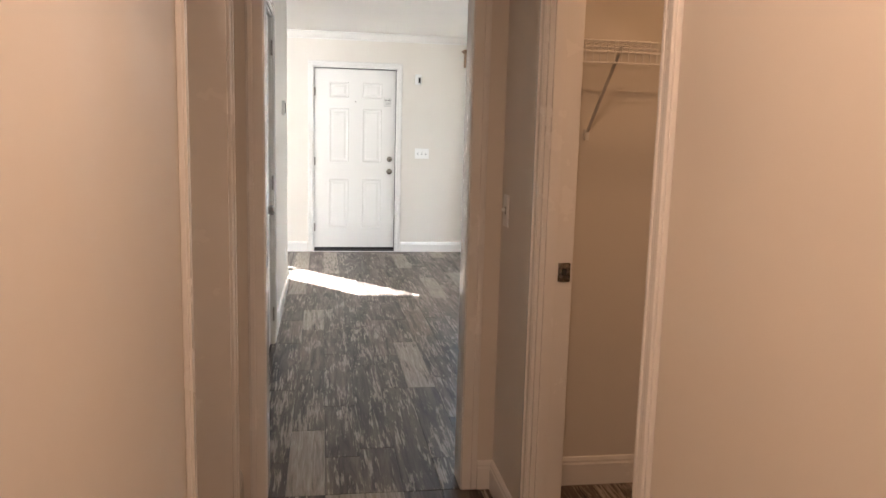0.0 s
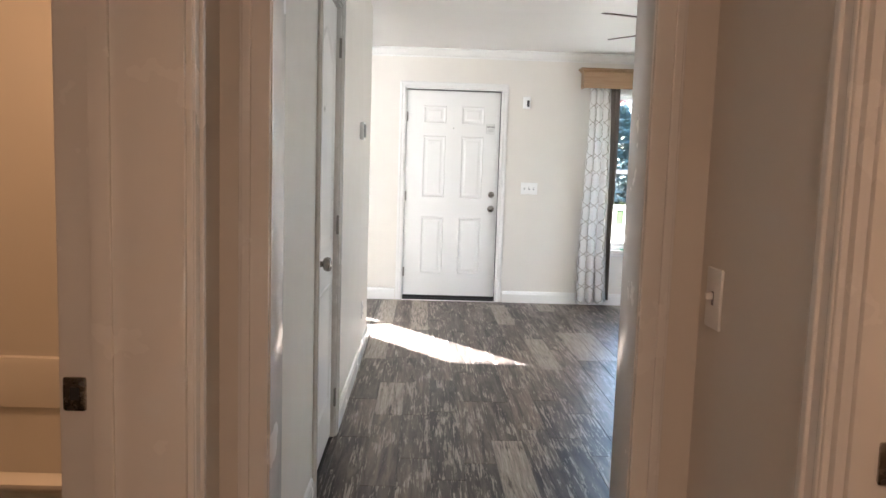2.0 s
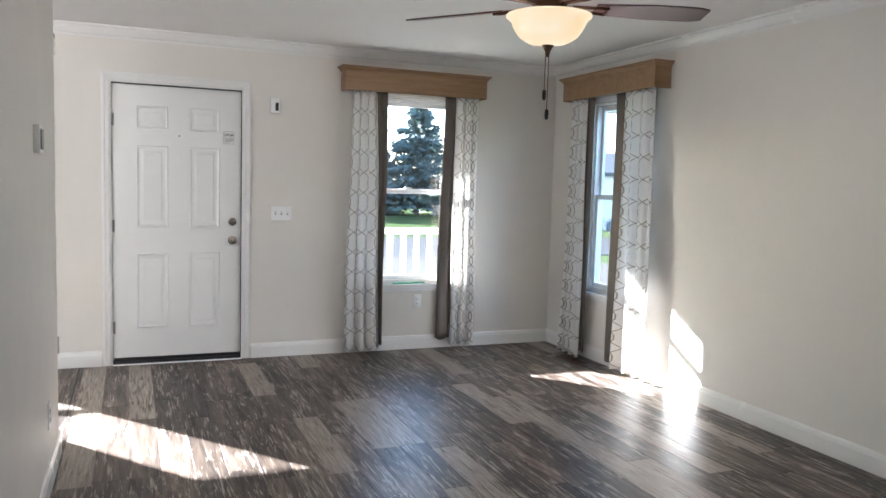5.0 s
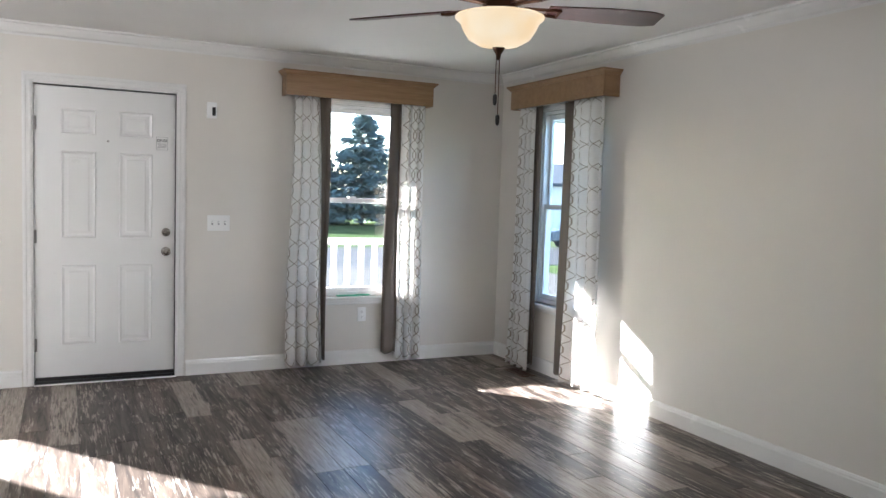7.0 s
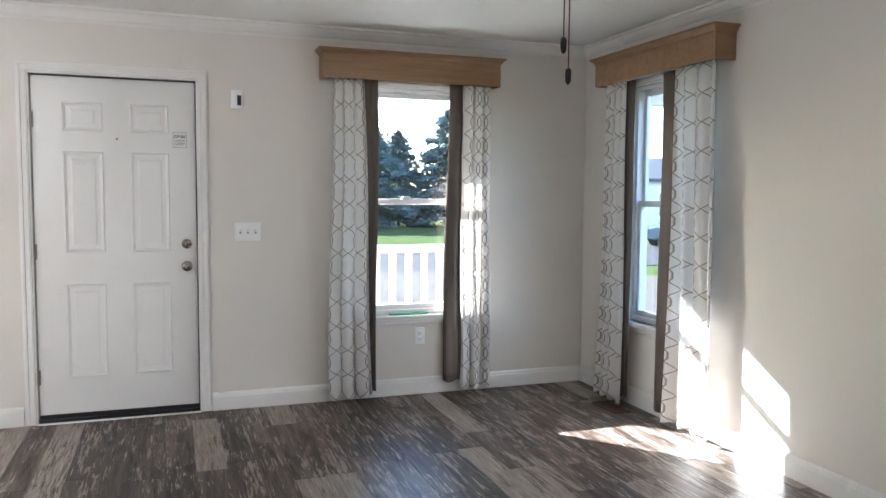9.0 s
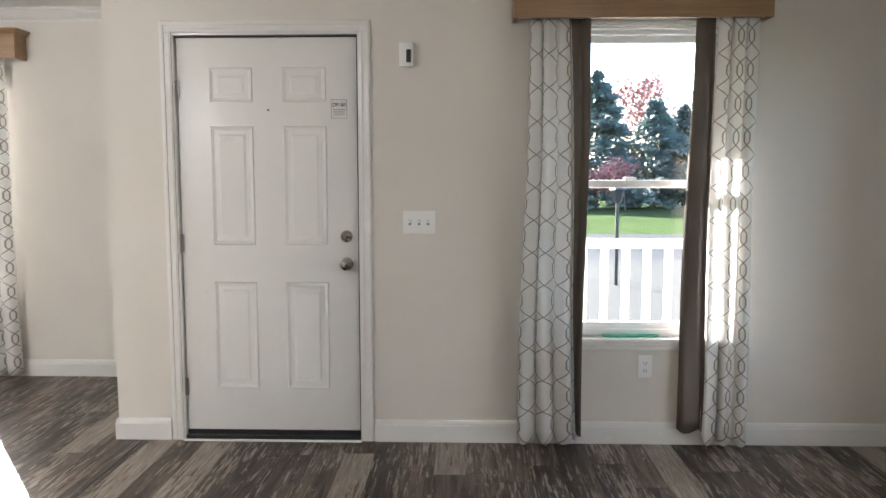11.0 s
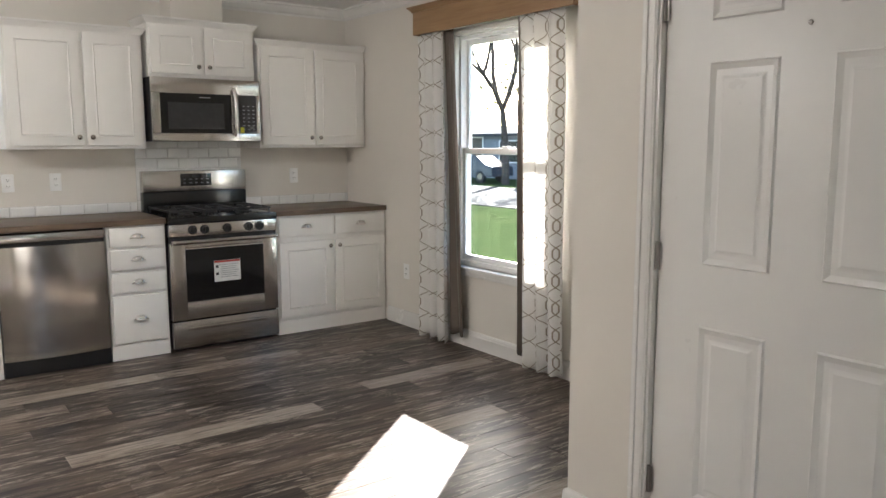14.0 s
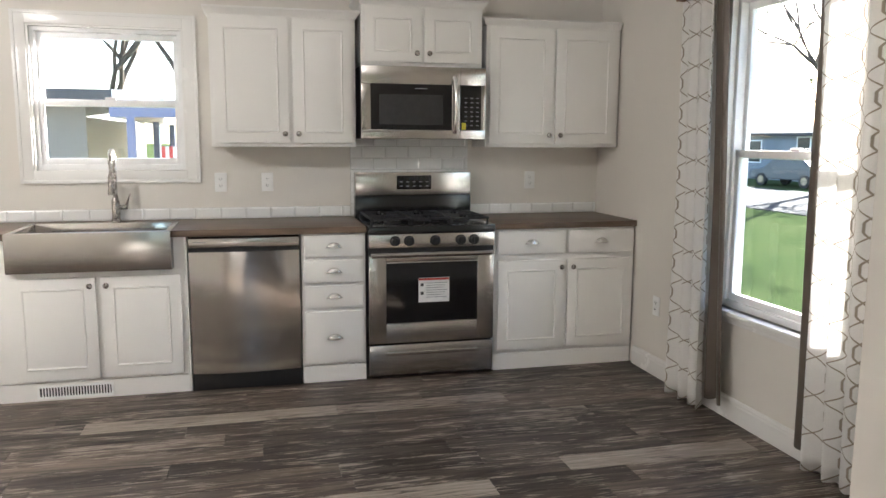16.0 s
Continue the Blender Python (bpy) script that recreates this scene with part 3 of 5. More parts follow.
def front_door():
    d = thing("front_door", (-0.090, FY + 0.018, 0.0), "white six-panel steel front door, closed, with nickel hardware", "door")
    w, h = 0.905, 2.034
    part("door_leaf", box(0, 0, 0.028, w, 0.045, 0.028 + h - 0.006, 0.002), DOORW, d)
    part("weatherstrip", boxes((w + 0.0012, -0.0185, 0.03, w + 0.0052, 0.044, 2.060), (-0.003, -0.0185, 2.0575, w + 0.0012, 0.044, 2.0605)), BLACKP, d, "thin black weatherstrip round the leaf")
    bm = bmesh.new()
    part("door_sweep", box(0, -0.006, 0.0265, w, -0.0005, 0.050), BLACKP, d)
    cols = ((0.160, 0.380), (0.530, 0.750))
    for a, b in cols:
        raised_panel(bm, a, 0.27, b, 0.83, 0, 0.007, 0.024)
        raised_panel(bm, a, 1.02, b, 1.62, 0, 0.007, 0.024)
        raised_panel(bm, a, 1.74, b, 1.91, 0, 0.007, 0.024)
    part("door_panels", bm, DOORW, d, smooth=20)
    knob_set(d, 0.845, 0.925, 0)
    bm = lathe([(0.031, 0), (0.031, 0.008), (0.026, 0.016), (0.012, 0.018)], pose(0.845, 0, 1.065, 90, 0, 0))
    add_box(bm, 0.832, -0.030, 1.059, 0.858, -0.016, 1.071, 0.003)
    part("deadbolt", bm, NICKEL, d, "satin nickel deadbolt with thumb turn")
    part("peephole", lathe([(0.007, 0), (0.007, 0.003), (0.004, 0.004)], pose(0.457, 0, 1.70, 90, 0, 0), 12), HINGE, d)
    for z in (0.28, 1.03, 1.80):
        hinge(d, -0.001, z, -0.006)
    part("strike_edge", boxes((w + 0.001, -0.006, 0.885, w + 0.005, 0.002, 0.965), (w + 0.001, -0.006, 1.03, w + 0.006, 0.002, 1.10)), HINGE, d)
    th = tagged(part("door_threshold", boxes((-0.094, FY - 0.012, 0.0, 0.82, FY + T, 0.026), bevel=0.003), BLACKP), "dark bronze threshold under the front door", "threshold")
    lip = part("threshold_lip", box(-0.10, FY - 0.030, 0.0, 0.826, FY - 0.0125, 0.008, 0.002), PLASTIC, th, "pale metal edge strip")
    s = thing("door_sticker", (0.682, FY + 0.0165, 1.655), "small white rating sticker on the front door reading DP-50", "sticker")
    part("sticker_sheet", box(0, 0, 0, 0.085, 0.001, 0.10), PAPER, s)
    part("sticker_border", boxes((0.003, -0.0006, 0.003, 0.082, -0.0002, 0.005), (0.003, -0.0006, 0.095, 0.082, -0.0002, 0.097), (0.003, -0.0006, 0.005, 0.005, -0.0002, 0.095), (0.080, -0.0006, 0.005, 0.082, -0.0002, 0.095)), GREYINK, s)
    text("sticker_text", "DP-50", 0.026, INK, s, (0.0425, -0.0006, 0.062))
    for i in range(4):
        part("print_line", box(0.013, -0.0006, 0.046 - i * 0.009, 0.072, -0.0002, 0.049 - i * 0.009), GREYINK, s)


def text(name, body, size, material, parent, where, rz=0):
    cu = bpy.data.curves.new(name, "FONT")
    cu.body, cu.size, cu.extrude = body, size, 0.0002
    cu.align_x = "CENTER"
    cu.offset = size * 0.02
    cu.materials.append(material)
    ob = new(name, cu)
    ob.parent = parent
    ob.matrix_local = pose(*where, 90, 0, rz)
    return ob


front_door()


# ---- closet door in the partition (local x runs along the wall, face towards -y) ----
def closet_door():
    d = thing("closet_door", (LX - 0.018, 4.254, 0.0), "white two-panel arched interior closet door, closed", "door", rz=90)
    w = 0.672
    part("door_leaf", box(0, 0, 0.012, w, 0.035, 2.04, 0.002), DOORW, d)
    bm = bmesh.new()
    raised_panel(bm, 0.11, 0.22, w - 0.11, 0.78, 0, 0.006, 0.03)
    raised_panel(bm, 0.11, 0.96, w - 0.11, 1.80, 0, 0.006, 0.03, arch=0.10)
    part("door_panels", bm, DOORW, d, smooth=20)
    knob_set(d, 0.068, 0.93, 0)
    for z in (0.20, 1.04, 1.86):
        hinge(d, w + 0.002, z, -0.016)


closet_door()


# ---- wall plates ----
def wall_plate(kind, where, rz, label, gangs=1):
    w = 0.072 + 0.046 * (gangs - 1)
    p = thing(kind, where, label, "switch" if "switch" in kind else "outlet", rz=rz)
    part("plate", box(-w / 2, -0.006, -0.058, w / 2, 0, 0.058, 0.003), PLASTIC, p)
    for g in range(gangs):
        x = (g - (gangs - 1) / 2) * 0.046
        if "switch" in kind:
            part("toggle_slot", box(x - 0.006, -0.0066, -0.013, x + 0.006, -0.006, 0.013), GREYINK, p)
            part("toggle", box(x - 0.0045, -0.020, -0.002, x + 0.0045, -0.0067, 0.011, 0.002), PLASTIC, p)
        else:
            for z in (-0.02, 0.02):
                r = part("socket", box(x - 0.016, -0.0085, z - 0.014, x + 0.016, -0.006, z + 0.014, 0.003), PLASTIC, p)
                part("slot", boxes((x - 0.008, -0.0092, z - 0.003, x - 0.0055, -0.0085, z + 0.007), (x + 0.0055, -0.0092, z - 0.003, x + 0.008, -0.0085, z + 0.006), (x - 0.002, -0.0092, z - 0.010, x + 0.002, -0.0085, z - 0.006)), INK, r)
    return p


wall_plate("light_switch", (1.125, FY, 1.138), 0, "white three-gang toggle switch beside the front door", 3)
wall_plate("light_switch", (HR, 2.71, 1.10), -90 + 0, "white light switch on the hall wall")
wall_plate("power_outlet", (2.275, FY, 0.405), 0, "white outlet below the front window")
wall_plate("power_outlet", (-3.34, KY, 0.42), 0, "white outlet beside the kitchen curtain")
for y in (7.555, 7.835, 9.566):
    wall_plate("power_outlet", (KX, y, 1.13), 90, "white outlet above the kitchen counter")
wall_plate("power_outlet", (LX, 6.52, 0.33), 90, "white outlet low on the partition")

chime = thing("door_chime", (1.066, FY, 1.966), "small white sensor box with a black slot on the wall", "sensor")
part("housing", box(-0.036, -0.030, -0.058, 0.036, 0, 0.058, 0.008), PLASTIC, chime)
part("slot", box(0.0, -0.034, -0.040, 0.024, -0.029, 0.022, 0.004), BLACKP, chime)

thermo = thing("thermostat", (LX, 6.17, 1.535), "white thermostat with a dark display on the partition", "thermostat", rz=90)
part("housing", box(-0.06, -0.024, -0.055, 0.06, 0, 0.055, 0.005), PLASTIC, thermo)
part("display", box(-0.045, -0.028, -0.04, 0.045, -0.0235, 0.04, 0.002), DISPLAY, thermo)


def strike_plate(where, rz):
    s = thing("strike_plate", where, "dark bronze strike plate on the door jamb", "strike plate", rz=rz)
    bm = boxes((-0.019, -0.003, -0.029, 0.019, 0, 0.029), bevel=0.004)
    part("plate", bm, NICKEL, s)
    part("latch_hole", box(-0.008, -0.0036, -0.011, 0.008, -0.003, 0.011, 0.0), INK, s)
    for z in (0.021, -0.021):
        part("screw", box(-0.003, -0.0042, z - 0.003, 0.003, -0.003, z + 0.003, 0.001), NICKEL, s)


strike_plate((HL - 0.183, 2.561, 0.93), 0)
strike_plate((HR + 0.075, 2.251, 0.958), 0)


# ---- curtains and valances ----
def cloth(width_top, width_bot, height, folds, depth, shift=0.0, seed=0, cloth_width=None):
    """A hanging panel: local x across, z up from its hem, folds towards y; UV in the cloth's metres."""
    rng = random.Random(seed)
    nu, nv = 64, 36
    ph = rng.uniform(0, 6.28)
    cw = cloth_width or width_top * 1.35
    bm = bmesh.new()
    uvl = bm.loops.layers.uv.new("UVMap")
    grid = []
    for j in range(nv + 1):
        t = j / nv
        w = width_bot + (width_top - width_bot) * t
        row = []
        for i in range(nu + 1):
            s = i / nu
            d = depth * (0.55 + 0.45 * (1 - t))
            s2 = s + 0.012 * math.sin(5 * t + ph)
            y = d * math.sin(2 * math.pi * folds * s2 + ph) + 0.35 * d * math.sin(2 * math.pi * (folds * 1.7) * s + 2.1 * t + ph)
            y += 0.008 * math.sin(3.0 * t + 4 * s)
            x = (s - 0.5) * w + shift * (1 - t) + 0.010 * math.sin(2 * math.pi * folds * s + ph + 1.2) + 0.006 * math.sin(7 * t + ph)
            z = height * t + (0.010 * math.sin(2 * math.pi * folds * s + ph) if j == 0 else 0)
            row.append((bm.verts.new((x, y, z)), s, t))
        grid.append(row)
    for j in range(nv):
        for i in range(nu):
            q = (grid[j][i], grid[j][i + 1], grid[j + 1][i + 1], grid[j + 1][i])
            f = bm.faces.new([v for v, _, _ in q])
            for lp, (_, s, t) in zip(f.loops, q):
                lp[uvl].uv = (s * cw, t * height)
    return bm


def curtain(where, rz, kind, wt, wb, h, folds, depth, seed, shift=0.0):
    white = kind == "white"
    label = "white curtain panel with a grey-tan trellis print" if white else "narrow taupe satin curtain panel beside the window"
    c = part("curtain", cloth(wt, wb, h, folds, depth, shift, seed, 0.44 if white else None), FABRIC if white else TAUPE, None, "", 80)
    so = c.modifiers.new("thickness", "SOLIDIFY")
    so.thickness = 0.0018
    c.matrix_world = pose(*where, 0, 0, rz)
    return tagged(c, label, "curtain", "curtains at the windows")


def valance(where, rz, width, label, material):
    v = thing("valance", where, label, "valance", rz=rz)
    d = 0.14
    part("front_board", box(0, -d, 0, width, -d + 0.018, 0.16, 0.002), material, v)
    for x in (0.0, width - 0.018):
        part("side_board", box(x, -d + 0.018, 0, x + 0.018, -0.0005, 0.16, 0.0015), material, v)
    part("top_board", box(0.018, -d + 0.018, 0.145, width - 0.018, -0.0005, 0.16), material, v)
    # crown round the three open sides
    prof = [(0, 0), (0.006, 0), (0.010, 0.010), (0.022, 0.022), (0.030, 0.026), (0.030, 0.036), (0, 0.036)]
    bm = bmesh.new()
    path = [((0, 0.0), (-1, 0)), ((0, -d), (-1, -1)), ((width, -d), (1, -1)), ((width, 0.0), (1, 0))]
    rings = []
    for (x, y), (ox, oy) in path:
        rings.append([bm.verts.new((x + ox * o, min(y + oy * o, -0.0005), 0.15 + u)) for o, u in prof])
    for a, b in zip(rings, rings[1:]):
        for k in range(len(prof)):
            bm.faces.new((a[k], a[(k + 1) % len(prof)], b[(k + 1) % len(prof)], b[k]))
    bm.faces.new(rings[0])
    bm.faces.new(list(reversed(rings[-1])))
    bmesh.ops.recalc_face_normals(bm, faces=bm.faces[:])
    part("crown", bm, material, v, smooth=25)
    return v


def dress(p, rz, x0, width, layout, seed, name_mat):
    """Valance and curtains at a window; p: point of the wall at x 0."""
    m = pose(*p, 0, 0, rz)
    valance((m @ Vector((x0, 0, 2.115)))[:], rz, width, "stained oak box valance with a crown edge above the window", name_mat)
    rod = thing("curtain_rod", (m @ Vector((x0 + 0.02, -0.075, 2.13)))[:], "white curtain rod hidden behind the valance", "curtain rod", rz=rz)
    part("rod", cyl((0, 0, 0), (width - 0.04, 0, 0), 0.008, seg=10), VINYL, rod)
    for k, (kind, a_t, b_t, a_b, b_b, z0) in enumerate(layout):
        ct, cb = (a_t + b_t) / 2, (a_b + b_b) / 2
        y = -0.085 if kind == "white" else -0.062
        top = 2.135
        loc = m @ Vector((ct, y, z0))
        curtain(loc[:], rz, kind, b_t - a_t, b_b - a_b, top - z0, 3.0 if kind == "white" else 1.3, 0.022 if kind == "white" else 0.010, seed + k, cb - ct)


# (kind, left and right at the top, left and right at the hem, hem height)
dress((0, FY, 0), 0, 1.585, 1.215, [("white", 1.675, 1.87, 1.63, 1.92, 0.035), ("dark", 1.83, 1.965, 1.88, 1.945, 0.07), ("dark", 2.455, 2.56, 2.42, 2.56, 0.085), ("white", 2.545, 2.745, 2.53, 2.76, 0.035)], 11, VALW)
dress((RX, FY, 0), -90, 0.365, 1.225, [("white", 0.43, 0.66, 0.36, 0.70, 0.012), ("dark", 0.62, 0.72, 0.66, 0.73, 0.06), ("dark", 1.03, 1.22, 1.01, 1.20, 0.06), ("white", 1.20, 1.55, 1.18, 1.60, 0.035)], 23, VALY)
dress((-0.45, KY, 0), 0, -2.585, 1.51, [("white", -2.575, -2.30, -2.56, -2.24, 0.015), ("dark", -2.31, -2.235, -2.235, -2.10, 0.085), ("dark", -1.60, -1.53, -1.60, -1.47, 0.085), ("white", -1.545, -1.175, -1.48, -1.16, 0.035)], 37, VALW)


# ---- ceiling fan ----
def ceiling_fan():
    f = thing("ceiling_fan", (1.71, 5.75, -0.085), "dark walnut five-blade ceiling fan with a lit amber glass bowl", "ceiling fan")
    part("canopy", lathe([(0.075, CH + 0.0845), (0.075, CH + 0.065), (0.05, CH + 0.03), (0.018, CH + 0.02), (0.016, CH - 0.04)]), BRONZE, f)
    part("motor", lathe([(0.03, 2.415), (0.10, 2.40), (0.125, 2.37), (0.125, 2.32), (0.11, 2.29), (0.075, 2.275), (0.075, 2.245), (0.03, 2.24)]), BRONZE, f, "dark bronze motor housing")
    for a in (128, 56, -16, -88, 200):
        m = pose(0, 0, 2.262, 0, 0, a) @ pose(0, 0, 0, -11, 0, 0)
        bm = bmesh.new()
        n = 10
        top, bot = [], []
        for k in range(n + 1):
            s = k / n
            x = 0.20 + 0.50 * s
            w = 0.050 + 0.022 * min(1, s * 2.0)
            if k == n:
                w *= 0.72
            elif k == n - 1:
                w *= 0.97
            for side in (-1, 1):
                top.append(bm.verts.new(m @ Vector((x, side * w, 0.003))))
                bot.append(bm.verts.new(m @ Vector((x, side * w, -0.003))))
        for k in range(n):
            i = 2 * k
            bm.faces.new((top[i], top[i + 2], top[i + 3], top[i + 1]))
            bm.faces.new((bot[i], bot[i + 1], bot[i + 3], bot[i + 2]))
            bm.faces.new((top[i], bot[i], bot[i + 2], top[i + 2]))
            bm.faces.new((top[i + 1], top[i + 3], bot[i + 3], bot[i + 1]))
        bm.faces.new((top[0], top[1], bot[1], bot[0]))
        bm.faces.new((top[-1], top[-2], bot[-2], bot[-1]))
        bmesh.ops.recalc_face_normals(bm, faces=bm.faces[:])
        blade = part("blade", bm, BLADE, f)
        bm = bmesh.new()
        for side in (-1, 1):
            add_cyl(bm, m @ Vector((0.10, side * 0.012, 0.0)), m @ Vector((0.25, side * 0.032, -0.008)), 0.007, seg=8)
        add_cyl(bm, m @ Vector((0.25, -0.034, -0.009)), m @ Vector((0.25, 0.034, -0.009)), 0.007, seg=8)
        part("blade_iron", bm, BRONZE, blade, "dark bronze blade bracket")
    part("light_fitter", lathe([(0.075, 2.245), (0.095, 2.235), (0.095, 2.222), (0.03, 2.218)]), BRONZE, f)
    bowl = lathe([(0.183, 2.226), (0.185, 2.218), (0.163, 2.200), (0.152, 2.172), (0.128, 2.135), (0.085, 2.110), (0.035, 2.100), (0.006, 2.099)], seg=40)
    g = part("glass_bowl", bowl, BOWL, f, "lit amber frosted glass bowl", 60)
    g.visible_shadow = False
    part("finial", lathe([(0.028, 2.101), (0.022, 2.090), (0.012, 2.075), (0.008, 2.055), (0.003, 2.050)], seg=16), BRONZE, f)
    for (dx, dy, z) in ((-0.016, -0.012, 1.905), (0.012, 0.010, 1.825)):
        c = part("pull_chain", cyl((dx, dy, z), (dx, dy, 2.07), 0.0018, seg=6), BRONZE, f)
        part("chain_fob", lathe([(0.003, z + 0.004), (0.008, z), (0.009, z - 0.012), (0.008, z - 0.034), (0.003, z - 0.042)], Matrix.Translation((dx, dy, 0)), 10), BLACKP, c)


ceiling_fan()


# ---- lamps above the walk ----
def flush_lamp(x, y, label):
    l = thing("ceiling_light", (x, y, CH), label, "ceiling light")
    part("trim_ring", lathe([(0.10, -0.0005), (0.10, -0.012), (0.078, -0.016), (0.075, -0.008)]), TRIM, l)
    part("lens", lathe([(0.074, -0.0085), (0.070, -0.030), (0.050, -0.048), (0.01, -0.054)]), LENS, l, "lit frosted lens")


for x, y in ((0.16, 0.5), (-1.9, 8.0), (-1.9, 5.6)):
    flush_lamp(x, y, "round flush ceiling light, lit")


# ---- kitchen: local x runs along the wall (world +y), face towards local -y (world +x) ----
def knob(parent, x, z, y):
    part("cabinet_knob", lathe([(0.006, 0), (0.006, 0.010), (0.014, 0.014), (0.016, 0.020), (0.012, 0.026), (0.003, 0.028)], pose(x, y, z, 90, 0, 0), 16), NICKEL, parent, "satin nickel round knob")


def cup_pull(parent, x, z, y):
    """A half-shell bin pull."""
    bm = bmesh.new()
    nu, nv, W, H, D = 14, 6, 0.041, 0.030, 0.022
    rows = []
    for j in range(nv + 1):
        ph = (math.pi / 2) * j / nv
        rows.append([bm.verts.new((x + W * math.cos(math.pi * i / nu) * (1 - 0.12 * (1 - math.cos(ph))), y - D * math.sin(ph) * math.sin(math.pi * i / nu) ** 0.6 - 0.001, z - 0.012 + H * math.cos(ph) * math.sin(math.pi * i / nu))) for i in range(nu + 1)])
    for a, b in zip(rows, rows[1:]):
        for i in range(nu):
            if (a[i].co - a[i + 1].co).length + (b[i].co - b[i + 1].co).length > 0:
                bm.faces.new((a[i], a[i + 1], b[i + 1], b[i]))
    bmesh.ops.remove_doubles(bm, verts=bm.verts[:], dist=0.0003)
    bmesh.ops.solidify(bm, geom=bm.faces[:], thickness=0.002)
    add_box(bm, x - 0.046, y - 0.003, z - 0.014, x + 0.046, y, z - 0.008, 0.001)
    part("cup_pull", bm, CHROME, parent, "polished nickel cup pull")


def panel_door(parent, name, x0, x1, z0, z1, y, raised=True):
    """A cabinet door: frame with a raised centre panel."""
    bm = bmesh.new()
    add_box(bm, x0, y - 0.019, z0, x1, y - 0.0005, z1, 0.004)
    if raised:
        lo = 0.058
        raised_panel(bm, x0 + lo, z0 + lo, x1 - lo, z1 - lo, y - 0.019, 0.005, 0.014)
    return part(name, bm, CABW, parent, smooth=25)


def base_cabinet(x0, x1, label, doors=(), drawers=(), top=0.868, depth=0.58, cut=None):
    c = thing("base_cabinet", (KX, x0, 0), label, "cabinet", "kitchen base cabinets", 90)
    w = x1 - x0
    part("body", boxes((0, -depth, 0.10, w, -0.002, cut or top), bevel=0.002), CABW, c)
    part("toe_kick", box(0, -depth + 0.0, 0.0, w, -0.05, 0.0985), CABW, c)
    for (a, b, z0, z1, side) in doors:
        d = panel_door(c, "door", a, b, z0, z1, -depth)
        knob(d, b - 0.028 if side == "r" else a + 0.028, z1 - 0.045, -depth - 0.019)
    for (a, b, z0, z1) in drawers:
        d = panel_door(c, "drawer", a, b, z0, z1, -depth, False)
        cup_pull(d, (a + b) / 2, (z0 + z1) / 2 + 0.004, -depth - 0.019)
    return c


base_cabinet(5.60, 6.41, "white raised-panel base cabinet beside the sink", [(0.02, 0.395, 0.115, 0.665, "r"), (0.415, 0.795, 0.115, 0.665, "l")], [(0.02, 0.395, 0.70, 0.85), (0.415, 0.795, 0.70, 0.85)])
base_cabinet(6.415, 7.375, "white two-door sink base cabinet below the steel sink", [(0.085, 0.505, 0.115, 0.665, "r"), (0.530, 0.935, 0.115, 0.665, "l")], cut=0.695)
base_cabinet(7.998, 8.362, "white four-drawer base cabinet with cup pulls", drawers=[(0.015, 0.350, 0.735, 0.858), (0.015, 0.350, 0.588, 0.715), (0.015, 0.350, 0.442, 0.568), (0.015, 0.350, 0.115, 0.418)])
base_cabinet(9.138, 10.052, "white base cabinet with two doors and two drawers", [(0.02, 0.450, 0.125, 0.675, "r"), (0.470, 0.905, 0.125, 0.675, "l")], [(0.02, 0.450, 0.715, 0.852), (0.470, 0.905, 0.715, 0.852)])
for nm, y0, y1 in (("sink", 7.316, 7.3745), ("side", 6.416, 6.4985)):
    tagged(part("stile", box(KX + 0.05, y0, 0.6955, KX + 0.58, y1, 0.868), CABW), "white face-frame stile beside the steel sink", "trim", kind="structure")
fill = tagged(part("stile", boxes((KX + 0.05, 7.3765, 0.0, KX + 0.58, 7.386, 0.868)), CABW), "white filler strip beside the dishwasher", "trim", kind="structure")

# toe-kick register
reg = thing("toe_kick_register", (KX + 0.582, 6.60, 0.012), "white slotted heat register in the toe kick", "vent", rz=90)
part("register_frame", boxes((0, -0.004, 0, 0.38, 0.0, 0.012), (0, -0.004, 0.060, 0.38, 0.0, 0.072), (0, -0.004, 0.012, 0.012, 0.0, 0.060), (0.368, -0.004, 0.012, 0.38, 0.0, 0.060)), PLASTIC, reg)
part("register_back", box(0.012, -0.0015, 0.012, 0.368, -0.0005, 0.060), BLACKP, reg)
for i in range(24):
    part("register_slat", box(0.022 + i * 0.0145, -0.004, 0.012, 0.0285 + i * 0.0145, -0.0017, 0.060), PLASTIC, reg)


